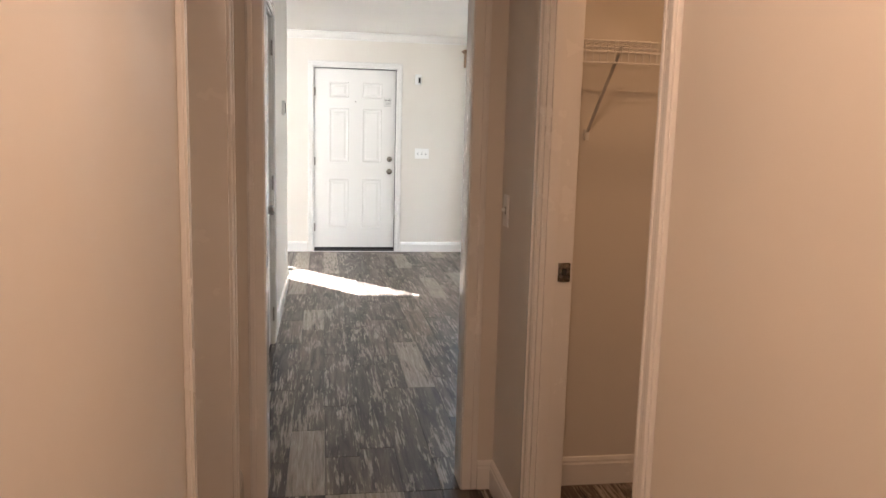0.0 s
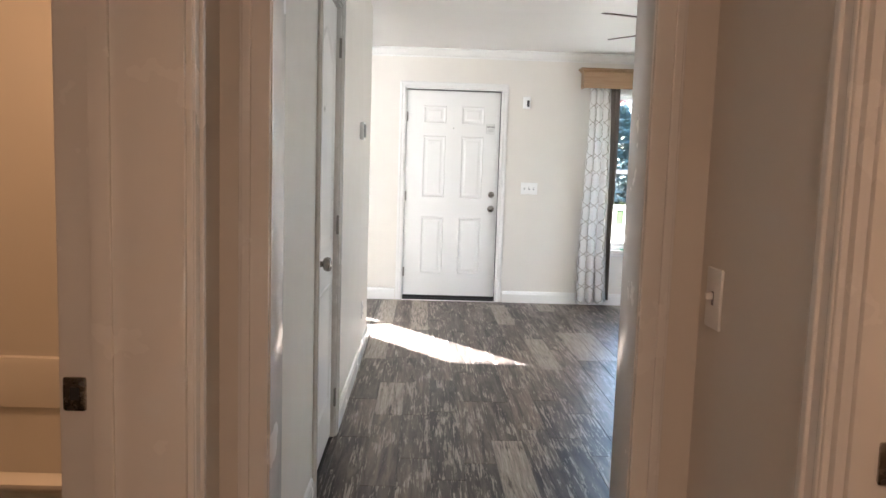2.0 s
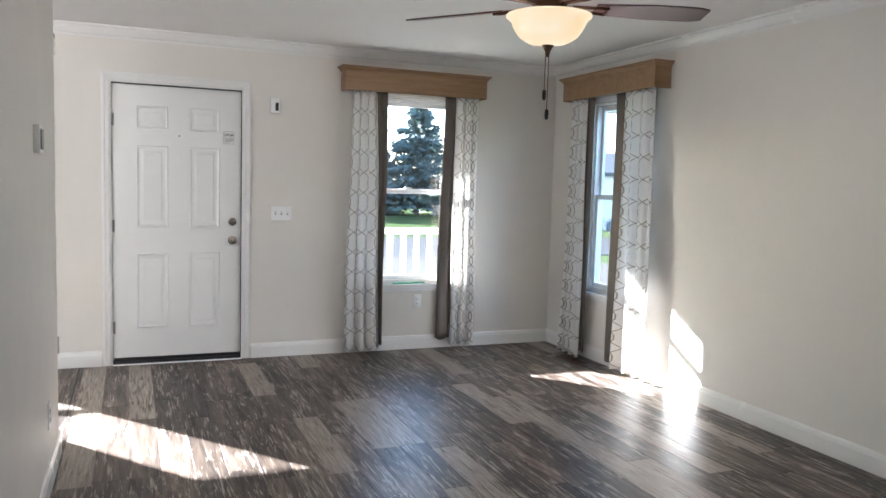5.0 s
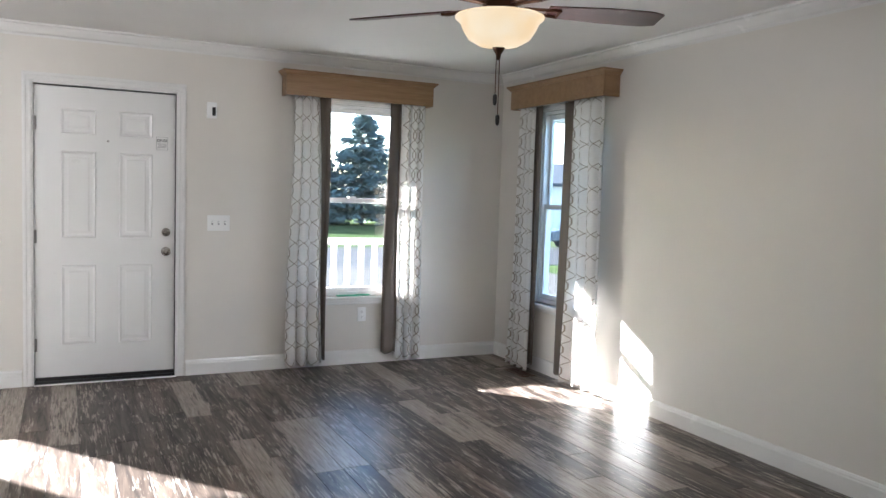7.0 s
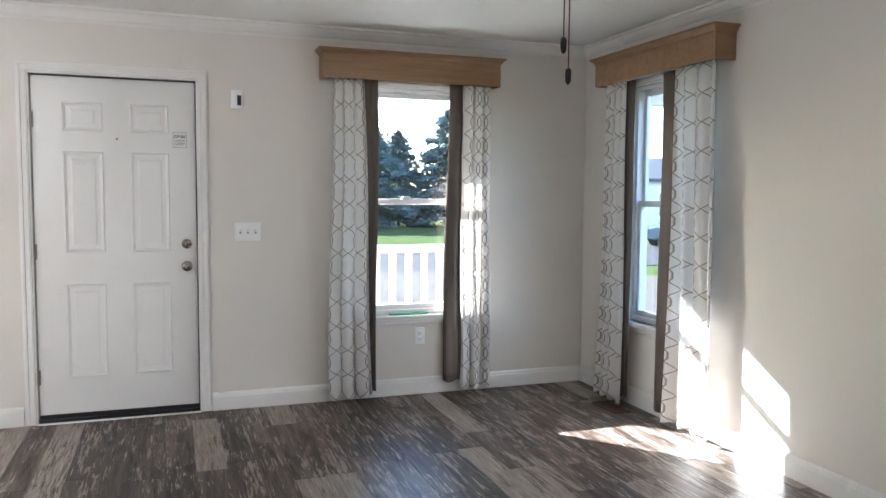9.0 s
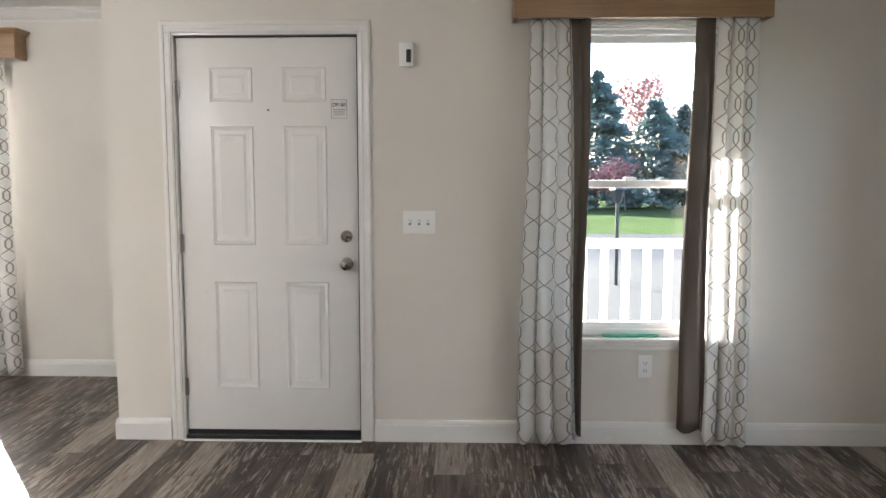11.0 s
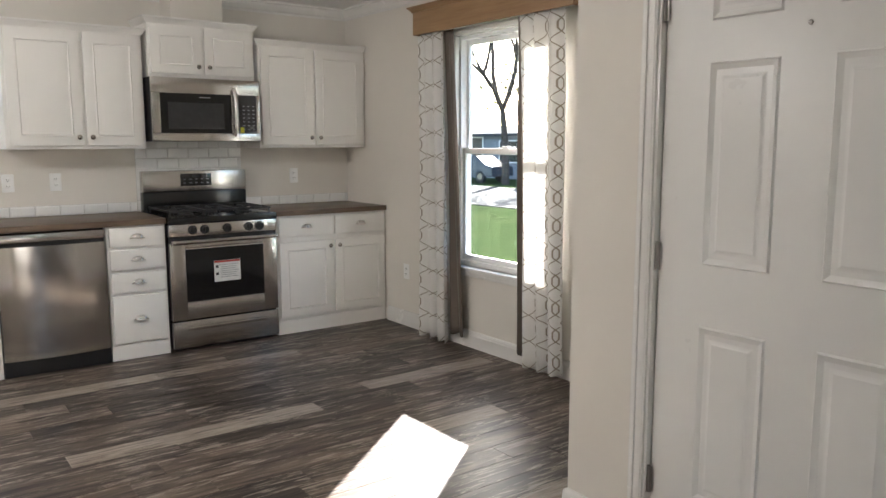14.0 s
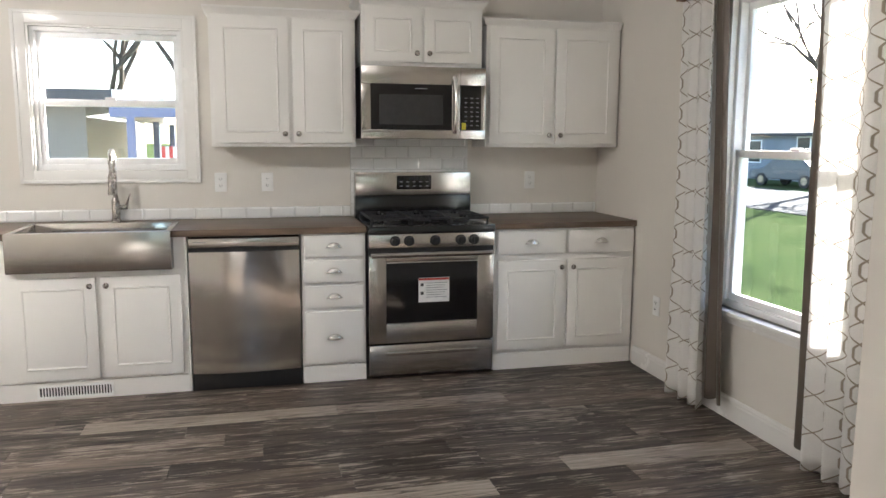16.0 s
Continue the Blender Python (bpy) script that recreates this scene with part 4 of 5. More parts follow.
def upper_cabinet(x0, x1, z0, z1, label, doors, depth=0.30, crown_top=0.04):
    c = thing("wall_cabinet", (KX, x0, 0), label, "cabinet", "kitchen wall cabinets", 90)
    w = x1 - x0
    part("body", box(0, -depth, z0, w, -0.0005, z1, 0.002), CABW, c)
    bm = bmesh.new()
    prof = [(0, 0), (0.004, 0), (0.010, 0.008), (0.024, 0.030), (0.030, 0.034), (0.030, crown_top + 0.004), (0, crown_top + 0.004)]
    rings = []
    for (x, y), (ox, oy) in (((0, 0), (-1, 0)), ((0, -depth), (-1, -1)), ((w, -depth), (1, -1)), ((w, 0), (1, 0))):
        rings.append([bm.verts.new((min(max(x + ox * o, -0.03), w + (0.0 if x1 > 10 else 0.03)), min(y + oy * o, -0.0005), z1 - 0.004 + u)) for o, u in prof])
    for a, b in zip(rings, rings[1:]):
        for k in range(len(prof)):
            bm.faces.new((a[k], a[(k + 1) % len(prof)], b[(k + 1) % len(prof)], b[k]))
    bm.faces.new(rings[0])
    bm.faces.new(list(reversed(rings[-1])))
    bmesh.ops.recalc_face_normals(bm, faces=bm.faces[:])
    part("crown", bm, CABW, c, smooth=25)
    for a, b, side in doors:
        d = panel_door(c, "door", a, b, z0 + 0.022, z1 - 0.018, -depth)
        knob(d, b - 0.028 if side == "r" else a + 0.028, z0 + 0.075, -depth - 0.019)


upper_cabinet(7.525, 8.352, 1.350, 2.095, "white two-door wall cabinet with raised panels", [(0.020, 0.440, "r"), (0.462, 0.810, "l")])
upper_cabinet(8.385, 9.125, 1.828, 2.180, "short white two-door cabinet above the microwave", [(0.015, 0.358, "r"), (0.378, 0.725, "l")], depth=0.32)
upper_cabinet(9.160, 10.052, 1.352, 2.095, "white two-door wall cabinet in the kitchen corner", [(0.018, 0.436, "r"), (0.456, 0.870, "l")])
tagged(part("duct_cover", box(KX + 0.001, 8.575, 2.226, KX + 0.24, 8.94, CH - 0.0005, 0.002), WALL), "boxed-in vent duct above the microwave cabinet", "duct cover", kind="structure")


# worktop
def worktop(x0, x1, label, cut=None):
    d = 0.605
    if cut:
        a, b, back = cut
        bm = boxes((0, -d, 0.8685, a, -0.001, 0.905), (b, -d, 0.8685, x1 - x0, -0.001, 0.905), (a, -back, 0.8685, b, -0.001, 0.905), bevel=0.002)
    else:
        bm = box(0, -d, 0.8685, x1 - x0, -0.001, 0.905, 0.003)
    c = part("worktop", bm, COUNTERL)
    c.matrix_world = pose(KX, x0, 0, 0, 0, 90)
    return tagged(c, label, "worktop")


COUNTERL = wood("butcher_laminate_run", (0.06, 0.038, 0.026), (0.20, 0.14, 0.095), 0, 1.2, 0.38)
worktop(5.60, 8.366, "dark brown wood-look laminate worktop with sink cut-out", (0.90, 1.715, 0.115))
worktop(9.134, 10.058, "dark brown wood-look laminate worktop beside the range")


# apron sink
def apron_sink():
    s = thing("farmhouse_sink", (KX, 6.502, 0), "stainless steel apron-front farmhouse sink", "sink", rz=90)
    w, f, b, top, bot = 0.811, -0.645, -0.118, 0.910, 0.700
    part("apron", box(0, f, bot, w, f + 0.020, top, 0.006), STEELH, s)
    part("basin", boxes((0.0, f + 0.020, bot, w, b, bot + 0.012), (0, f + 0.0195, bot + 0.012, 0.03, b, top - 0.004), (w - 0.03, f + 0.0195, bot + 0.012, w, b, top - 0.004), (0.03, b - 0.025, bot + 0.012, w - 0.03, b, top - 0.004), bevel=0.003), STEEL, s)
    part("drain", lathe([(0.045, 0), (0.045, 0.003), (0.03, 0.004), (0.01, 0.002)], pose(w / 2, -0.36, bot + 0.012)), CHROME, s)


apron_sink()


def tube(path, r, seg=10):
    """A round tube along points."""
    bm = bmesh.new()
    pts = [Vector(p) for p in path]
    prev = None
    for i, p in enumerate(pts):
        d = (pts[min(i + 1, len(pts) - 1)] - pts[max(i - 1, 0)]).normalized()
        q = d.to_track_quat("Z", "Y").to_matrix()
        if abs(d.y) < 0.99:
            x = Vector((0, 1, 0)).cross(d).normalized()
            y = d.cross(x)
        else:
            x, y = q.col[0], q.col[1]
        ring = [bm.verts.new(p + r * (x * math.cos(2 * math.pi * k / seg) + y * math.sin(2 * math.pi * k / seg))) for k in range(seg)]
        if prev:
            for k in range(seg):
                bm.faces.new((prev[k], prev[(k + 1) % seg], ring[(k + 1) % seg], ring[k]))
        prev = ring
    bmesh.ops.holes_fill(bm, edges=bm.edges[:])
    bmesh.ops.recalc_face_normals(bm, faces=bm.faces[:])
    return bm


def faucet():
    f = thing("kitchen_faucet", (KX, 6.955, 0.905), "brushed nickel spring pull-down kitchen faucet behind the sink", "faucet", rz=90)
    y = -0.060
    part("base", lathe([(0.032, 0), (0.030, 0.008), (0.024, 0.016), (0.023, 0.12), (0.017, 0.14), (0.013, 0.15)], pose(0, y, 0)), NICKEL, f)
    arc = [(0.0, y, 0.14), (0, y, 0.33)] + [(0, y - 0.055 + 0.055 * math.cos(a), 0.34 + 0.075 * math.sin(a)) for a in [math.pi * k / 10 for k in range(11)]] + [(0, y - 0.112, 0.28)]
    part("hose", tube(arc, 0.010), NICKEL, f)
    coil = []
    for k in range(260):
        t = k / 259
        L = t * 0.44
        if L < 0.19:
            c, n = Vector((0, y, 0.15 + L)), Vector((0, 1, 0))
        else:
            a = min((L - 0.19) / 0.25 * math.pi, math.pi)
            c = Vector((0, y - 0.055 + 0.055 * math.cos(a), 0.34 + 0.075 * math.sin(a)))
            n = Vector((0, math.cos(a), math.sin(a)))
        p = 2 * math.pi * t * 32
        coil.append(c + 0.014 * (Vector((1, 0, 0)) * math.cos(p) + n * math.sin(p)))
    part("spring", tube(coil, 0.0026, 5), NICKEL, f, "coiled steel spring")
    part("spray_head", lathe([(0.012, 0.285), (0.017, 0.27), (0.018, 0.20), (0.022, 0.18), (0.021, 0.165), (0.006, 0.164)], pose(0, y - 0.113, 0)), NICKEL, f)
    part("holder_arm", boxes((-0.006, y - 0.10, 0.222, 0.006, y, 0.234), bevel=0.002), NICKEL, f)
    h = lathe([(0.014, 0), (0.014, 0.045), (0.010, 0.05)], pose(0.015, y, 0.085, 0, 90, 0))
    add_cyl(h, (0.055, y, 0.088), (0.085, y - 0.01, 0.165), 0.007, 0.004, 10)
    part("lever", h, NICKEL, f)


faucet()


# ---- dishwasher ----
def dishwasher():
    d = thing("dishwasher", (KX, 7.388, 0), "stainless steel dishwasher with a black toe panel", "dishwasher", rz=90)
    w, y = 0.606, -0.585
    part("tub_body", box(0.003, y + 0.03, 0.095, w - 0.003, -0.02, 0.862), BLACKP, d)
    # slightly bowed door skin
    bm = bmesh.new()
    n = 28
    ring = []
    for k in range(n + 1):
        s = k / n
        bow = 0.026 * (1 - (2 * s - 1) ** 2)
        ring.append((s * (w - 0.012) + 0.006, y - 0.012 - bow))
    lo = [bm.verts.new((x, yy, 0.100)) for x, yy in ring] + [bm.verts.new((w - 0.006, y + 0.03, 0.100)), bm.verts.new((0.006, y + 0.03, 0.100))]
    hi = [bm.verts.new((v.co.x, v.co.y, 0.782)) for v in lo]
    m = len(lo)
    for k in range(m):
        bm.faces.new((lo[k], lo[(k + 1) % m], hi[(k + 1) % m], hi[k]))
    bm.faces.new(list(reversed(lo)))
    bm.faces.new(hi)
    bmesh.ops.recalc_face_normals(bm, faces=bm.faces[:])
    part("door_panel", bm, STEEL, d, "curved brushed steel door", 30)
    part("control_panel", box(0.006, y - 0.022, 0.806, w - 0.006, y + 0.03, 0.856, 0.004), STEELH, d)
    part("handle_recess", box(0.010, y - 0.006, 0.7825, w - 0.010, y + 0.03, 0.8055), BLACKP, d)
    part("pocket", box(0.235, y - 0.0235, 0.800, 0.375, y - 0.012, 0.812, 0.003), BLACKP, d)
    part("badge", box(0.03, y - 0.0235, 0.834, 0.10, y - 0.0222, 0.838), GREYINK, d)
    part("toe_panel", box(0.004, y - 0.002, 0.0, w - 0.004, y + 0.03, 0.0985, 0.002), BLACKP, d)


dishwasher()


# ---- gas range ----
def gas_range():
    r = thing("gas_range", (KX, 8.372, 0), "stainless steel gas range with black cooktop and oven window", "range", rz=90)
    w, y = 0.756, -0.62
    part("body", box(0.004, y + 0.04, 0.02, w - 0.004, -0.01, 0.885, 0.003), BLACK, r)
    part("storage_drawer", box(0.004, y, 0.022, w - 0.004, y + 0.038, 0.205, 0.005), STEELH, r)
    part("drawer_grip", boxes((0.10, y - 0.010, 0.142, w - 0.10, y + 0.001, 0.165), bevel=0.004), STEELH, r)
    oven = part("oven_door", boxes((0.004, y, 0.215, 0.105, y + 0.038, 0.735), (w - 0.105, y, 0.215, w - 0.004, y + 0.038, 0.735), (0.105, y, 0.215, w - 0.105, y + 0.038, 0.330), (0.105, y, 0.695, w - 0.105, y + 0.038, 0.735), bevel=0.003), STEELH, r)
    part("oven_window", box(0.100, y + 0.004, 0.325, w - 0.100, y + 0.030, 0.70), OVENGL, oven, "black oven glass")
    for z in (0.330, 0.689):
        part("window_edge", box(0.105, y - 0.0012, z, w - 0.105, y + 0.004, z + 0.006), CHROME, oven)
    bm = bmesh.new()
    add_cyl(bm, (0.03, y - 0.038, 0.742), (w - 0.03, y - 0.038, 0.742), 0.016, seg=16)
    for x in (0.03, w - 0.03):
        add_box(bm, x - 0.018, y - 0.05, 0.727, x + 0.018, y - 0.0005, 0.757, 0.006)
    part("oven_handle", bm, STEELH, oven, "thick steel bar handle")
    part("vent_gap", box(0.006, y + 0.006, 0.7355, w - 0.006, y + 0.038, 0.7755), BLACKP, r)
    part("control_strip", box(0.002, y - 0.006, 0.776, w - 0.002, y + 0.04, 0.858, 0.006), STEELH, r)
    for x in (0.155, 0.237, 0.392, 0.545, 0.625):
        k = part("burner_knob", lathe([(0.030, 0), (0.030, 0.008), (0.024, 0.012), (0.021, 0.030), (0.004, 0.031)], pose(x, y - 0.006, 0.818, 90, 0, 0)), BLACKP, r, "black burner knob")
        part("grip", box(x - 0.005, y - 0.046, 0.797, x + 0.005, y - 0.034, 0.839, 0.003), BLACKP, k)
    part("cooktop", boxes((0.0, y - 0.012, 0.8585, w, y + 0.012, 0.902), (0.0, y + 0.012, 0.880, w, -0.085, 0.904), bevel=0.005), BLACK, r, "black enamel cooktop")
    for x in (0.17, 0.378, 0.586):
        for yy in ((-0.21, -0.46) if abs(x - 0.378) > 0.05 else (-0.335,)):
            b = part("burner", lathe([(0.052, 0.904), (0.050, 0.914), (0.036, 0.918), (0.036, 0.926), (0.006, 0.928)], Matrix.Translation((x, yy, 0))), IRON, r)
    for x0 in (0.025, 0.262, 0.499):
        bm = bmesh.new()
        x1, ya, yb, z = x0 + 0.232, -0.585, -0.105, 0.938
        h = 0.006
        for xx in (x0 + h, x1 - h):
            add_box(bm, xx - h, ya, z - h, xx + h, yb, z + h, 0.002)
        for yy in (ya + h, yb - h, (ya + yb) / 2):
            add_box(bm, x0 + 2 * h, yy - h, z - h, x1 - 2 * h, yy + h, z + h, 0.002)
        xm = (x0 + x1) / 2
        for yy in (ya + 0.12, yb - 0.12):
            add_box(bm, x0 + 2 * h, yy - 0.004, z - h, xm - 0.03, yy + 0.004, z + h + 0.003, 0.001)
            add_box(bm, xm + 0.03, yy - 0.004, z - h, x1 - 2 * h, yy + 0.004, z + h + 0.003, 0.001)
            add_box(bm, xm - 0.004, yy - 0.105, z - h, xm + 0.004, yy - 0.035, z + h + 0.003, 0.001)
            add_box(bm, xm - 0.004, yy + 0.035, z - h, xm + 0.004, yy + 0.105, z + h + 0.003, 0.001)
        for xx in (x0 + h, x1 - h):
            for yy in (ya + 0.02, yb - 0.02):
                add_box(bm, xx - 0.005, yy - 0.006, 0.904, xx + 0.005, yy + 0.006, z - h, 0.0)
        part("grate", bm, IRON, r, "cast-iron grate")
    part("back_riser", box(0.0, -0.085, 0.880, w, -0.012, 1.040, 0.004), BLACK, r)
    part("back_panel", box(0.0, -0.092, 1.041, w, -0.012, 1.190, 0.008), STEELH, r, "steel back panel")
    c = part("clock_panel", box(0.265, -0.095, 1.080, 0.490, -0.0915, 1.168, 0.002), OVENGL, r)
    for i in range(5):
        for z in (1.098, 1.125):
            part("key_print", box(0.285 + i * 0.042, -0.0958, z, 0.303 + i * 0.042, -0.0952, z + 0.006), GREYINK, c)
    part("display", box(0.345, -0.0958, 1.138, 0.412, -0.0952, 1.160), DISPLAY, c)
    s = thing("oven_label", (KX - y + 0.0 - 0.0035, 8.372 + 0.295, 0.452), "white safety label stuck on the oven window", "label", rz=90)
    part("label_sheet", box(0, -0.001, 0, 0.185, -0.0002, 0.145), PAPER, s)
    part("label_band", box(0.002, -0.0016, 0.130, 0.183, -0.0011, 0.143), REDINK, s, "red heading band")
    for i in range(7):
        part("print_line", box(0.045 if i > 0 else 0.03, -0.0016, 0.112 - i * 0.014, 0.172 - (i % 3) * 0.012, -0.0011, 0.115 - i * 0.014), GREYINK, s)
    for z in (0.095, 0.045):
        part("print_mark", box(0.012, -0.0016, z, 0.030, -0.0011, z + 0.018), INK, s)


gas_range()


# ---- microwave ----
def microwave():
    m = thing("microwave", (KX, 8.372, 0), "stainless steel over-the-range microwave with black glass door", "microwave", rz=90)
    w, y, z0, z1 = 0.756, -0.375, 1.398, 1.8235
    part("case", box(0.002, y, z0, w - 0.002, -0.002, z1, 0.004), BLACKP, m)
    part("door_frame", boxes((0.0, y - 0.028, z0 + 0.002, w, y, z0 + 0.055), (0.0, y - 0.028, z1 - 0.105, w, y, z1 - 0.002), (0.0, y - 0.028, z0 + 0.055, 0.055, y, z1 - 0.105), (w - 0.030, y - 0.028, z0 + 0.055, w, y, z1 - 0.105), (0.545, y - 0.028, z0 + 0.055, 0.595, y, z1 - 0.105), bevel=0.003), STEELH, m, "brushed steel door frame")
    d = part("door_glass", box(0.053, y - 0.025, z0 + 0.053, 0.547, y - 0.002, z1 - 0.103), OVENGL, m, "black door glass")
    part("window_screen", box(0.105, y - 0.0258, z0 + 0.085, 0.490, y - 0.0252, z1 - 0.165), GREYGL, d)
    part("badge", box(0.32, y - 0.0258, z1 - 0.132, 0.395, y - 0.0252, z1 - 0.126), GREYINK, d)
    c = part("keypad", box(0.593, y - 0.025, z0 + 0.053, w - 0.028, y - 0.002, z1 - 0.103), BLACK, m, "black keypad")
    for i in range(3):
        for j in range(7):
            part("key_print", box(0.625 + i * 0.036, y - 0.0258, z0 + 0.08 + j * 0.027, 0.641 + i * 0.036, y - 0.0252, z0 + 0.086 + j * 0.027), GREYINK, c)
    part("panel_gap", box(0.5975, y - 0.0288, z0 + 0.004, 0.599, y - 0.0281, z1 - 0.004), BLACKP, m)
    bm = bmesh.new()
    pts = [(0.562, y - 0.028, z0 + 0.035)] + [(0.562, y - 0.028 - 0.040 * math.sin(math.pi * k / 12) ** 0.5, z0 + 0.04 + (z1 - z0 - 0.10) * k / 12) for k in range(13)]
    h = tube(pts, 0.013, 12)
    part("handle", h, CHROME, m, "polished curved handle")
    part("energy_tag", box(0.606, y - 0.0265, z0 + 0.058, 0.632, y - 0.0256, z0 + 0.098), YELLOW, m, "yellow tag")


microwave()


# ---- tiles ----
def tiles(name, x0, x1, rows, z0, th, tw, label, half=True):
    """Bevelled glazed tiles on the kitchen wall; local x is world y."""
    b = thing(name, (KX, x0, 0), label, "backsplash", rz=90, kind="structure")
    g = 0.003
    w = x1 - x0
    part("grout_bed", box(0, -0.004, z0, w, -0.0005, z0 + rows * th), GROUT, b)
    cache = {}
    for j in range(rows):
        x = -tw / 2 if (half and j % 2) else 0.0
        while x < w - 0.01:
            a, c = max(x, 0), min(x + tw, w)
            key = round(c - a, 4)
            if key not in cache:
                bm = bmesh.new()
                W, H = key - g, th - g
                o = [bm.verts.new((u, -0.001, v)) for u, v in ((0, 0), (W, 0), (W, H), (0, H))]
                i1 = [bm.verts.new((u, -0.0055, v)) for u, v in ((0, 0), (W, 0), (W, H), (0, H))]
                bv = min(0.010, W * 0.3)
                i2 = [bm.verts.new((u, -0.009, v)) for u, v in ((bv, bv), (W - bv, bv), (W - bv, H - bv), (bv, H - bv))]
                for p, q in ((o, i1), (i1, i2)):
                    for k in range(4):
                        bm.faces.new((p[k], p[(k + 1) % 4], q[(k + 1) % 4], q[k]))
                bm.faces.new(i2)
                bmesh.ops.recalc_face_normals(bm, faces=bm.faces[:])
                cache[key] = mesh_of("tile", bm, TILE)
            t = new("tile", cache[key])
            t.parent = b
            t.location = (a + g / 2, -0.003, z0 + j * th + g / 2)
            x += tw
    return b


tiles("backsplash_range", 8.352, 9.128, 7, 0.910, 0.0735, 0.150, "white bevelled subway tiles behind the range")
tiles("backsplash_left", 5.60, 8.350, 1, 0.9055, 0.070, 0.150, "single row of white bevelled tiles above the worktop", False)
tiles("backsplash_right", 9.130, 10.052, 1, 0.9055, 0.070, 0.150, "single row of white bevelled tiles above the worktop", False)

# ---- bathtub and surround ----
def bathtub():
    t = thing("bathtub", (-2.195, 3.28, 0), "glossy white acrylic bathtub with moulded ledges", "bathtub")
    w = 1.76
    part("apron", box(0, 0, 0.0, w, 0.03, 0.43, 0.01), TUBW, t)
    part("rim", boxes((0, -0.012, 0.43, w, 0.075, 0.455), (0, 0.68, 0.43, w, 0.752, 0.455), (0, 0.075, 0.43, 0.09, 0.68, 0.455), (w - 0.09, 0.075, 0.43, w, 0.68, 0.455), bevel=0.01), TUBW, t)
    part("basin", boxes((0.08, 0.065, 0.08, w - 0.08, 0.69, 0.10), (0.08, 0.065, 0.10, w - 0.08, 0.08, 0.43), (0.08, 0.675, 0.10, w - 0.08, 0.69, 0.43), (0.08, 0.08, 0.10, 0.095, 0.675, 0.43), (w - 0.095, 0.08, 0.10, w - 0.08, 0.675, 0.43), bevel=0.006), TUBW, t)
    part("overflow", lathe([(0.03, 0), (0.03, 0.004), (0.008, 0.006)], pose(1.03, 0.6745, 0.33, 90, 0, 0)), HINGE, t, "small metal overflow cover")
    s = thing("tub_surround", (-2.195, 3.28, 0), "glossy white moulded tub surround with shelves", "tub surround")
    part("back_panel", box(0.0, 0.735, 0.456, w, 0.7535, 1.90, 0.006), TUBW, s)
    part("ledge", box(0.0, 0.60, 0.456, w, 0.7345, 0.64, 0.025), TUBW, s)
    part("cap", box(0.0, 0.705, 1.915, w, 0.7535, 1.945, 0.006), TUBW, s)
    for z in (0.86, 1.16):
        part("shelf", box(0.25, 0.66, z, 0.85, 0.7345, z + 0.022, 0.01), TUBW, s)
    part("column", box(0.86, 0.70, 0.64, 0.93, 0.7345, 1.86, 0.015), TUBW, s)


bathtub()


# ---- wardrobe wire shelf ----
def wire_shelf():
    s = thing("wire_shelf", (0, 0, 0), "white coated wire wardrobe shelf with a diagonal brace", "shelf")
    x0, x1, yb, yf, z = HR + 0.105, 1.745, EY0 - 0.006, EY0 - 0.305, 1.685
    bm = bmesh.new()
    for y, zz in ((yf, z), (yf, z - 0.035), (yf - 0.0, z - 0.07), (yb, z), ((yb + yf) / 2, z - 0.004)):
        add_cyl(bm, (x0, y, zz), (x1, y, zz), 0.0034, seg=6)
    part("rail", bm, WIRE, s)
    bm = bmesh.new()
    n = 40
    for i in range(n):
        x = x0 + 0.01 + (x1 - x0 - 0.02) * i / (n - 1)
        add_cyl(bm, (x, yb, z + 0.003), (x, yf, z + 0.003), 0.0021, seg=5)
        add_cyl(bm, (x, yf - 0.002, z + 0.003), (x, yf - 0.002, z - 0.07), 0.0021, seg=5)
    tagged(part("wire_deck", bm, WIRE, s), kind="stuff")
    for x in (0.92, 1.24):
        part("brace", boxes((-0.006, -0.0015, 0, 0.006, 0.0015, 0.44), bevel=0.0), WIRE, s).matrix_local = look((x + 0.05, yb, z - 0.30), (x + 0.05, yf, z - 0.02)) @ pose(0, 0, -0.42)
        part("wall_clip", box(x + 0.042, yb - 0.008, z - 0.325, x + 0.058, yb + 0.004, z - 0.285, 0.002), PLASTIC, s)


wire_shelf()

# ---- floor register, seam strip, things on the sill ----
fr = thing("floor_register", (3.36, 8.12, 0.001), "dark metal floor register below the side window", "vent")
part("register_frame", boxes((-0.06, -0.14, 0, -0.045, 0.14, 0.006), (0.045, -0.14, 0, 0.06, 0.14, 0.006), (-0.045, -0.14, 0, 0.045, -0.125, 0.006), (-0.045, 0.125, 0, 0.045, 0.14, 0.006)), BRONZE, fr)
for i in range(16):
    part("register_slat", box(-0.045, -0.12 + i * 0.0155, 0.0, 0.045, -0.113 + i * 0.0155, 0.005), BRONZE, fr)
structure("floor_seam", boxes((LX - 0.012, 7.02, -0.004, LX - 0.004, FY - 0.02, 0.0012)), UNDER, "thin dark seam strip in the floor", "trim")
gt = thing("sill_tool", (2.16, FY + 0.006, 0.556), "green plastic tool lying on the window sill", "tool")
part("blade", box(-0.10, -0.02, 0.0, 0.08, 0.018, 0.012, 0.004), MINT, gt)
part("grip", tube([(0.07 + 0.06 * math.cos(a) + 0.05, 0.016 * math.sin(a), 0.008) for a in [2 * math.pi * k / 16 for k in range(17)]], 0.006, 8), MINT, gt)


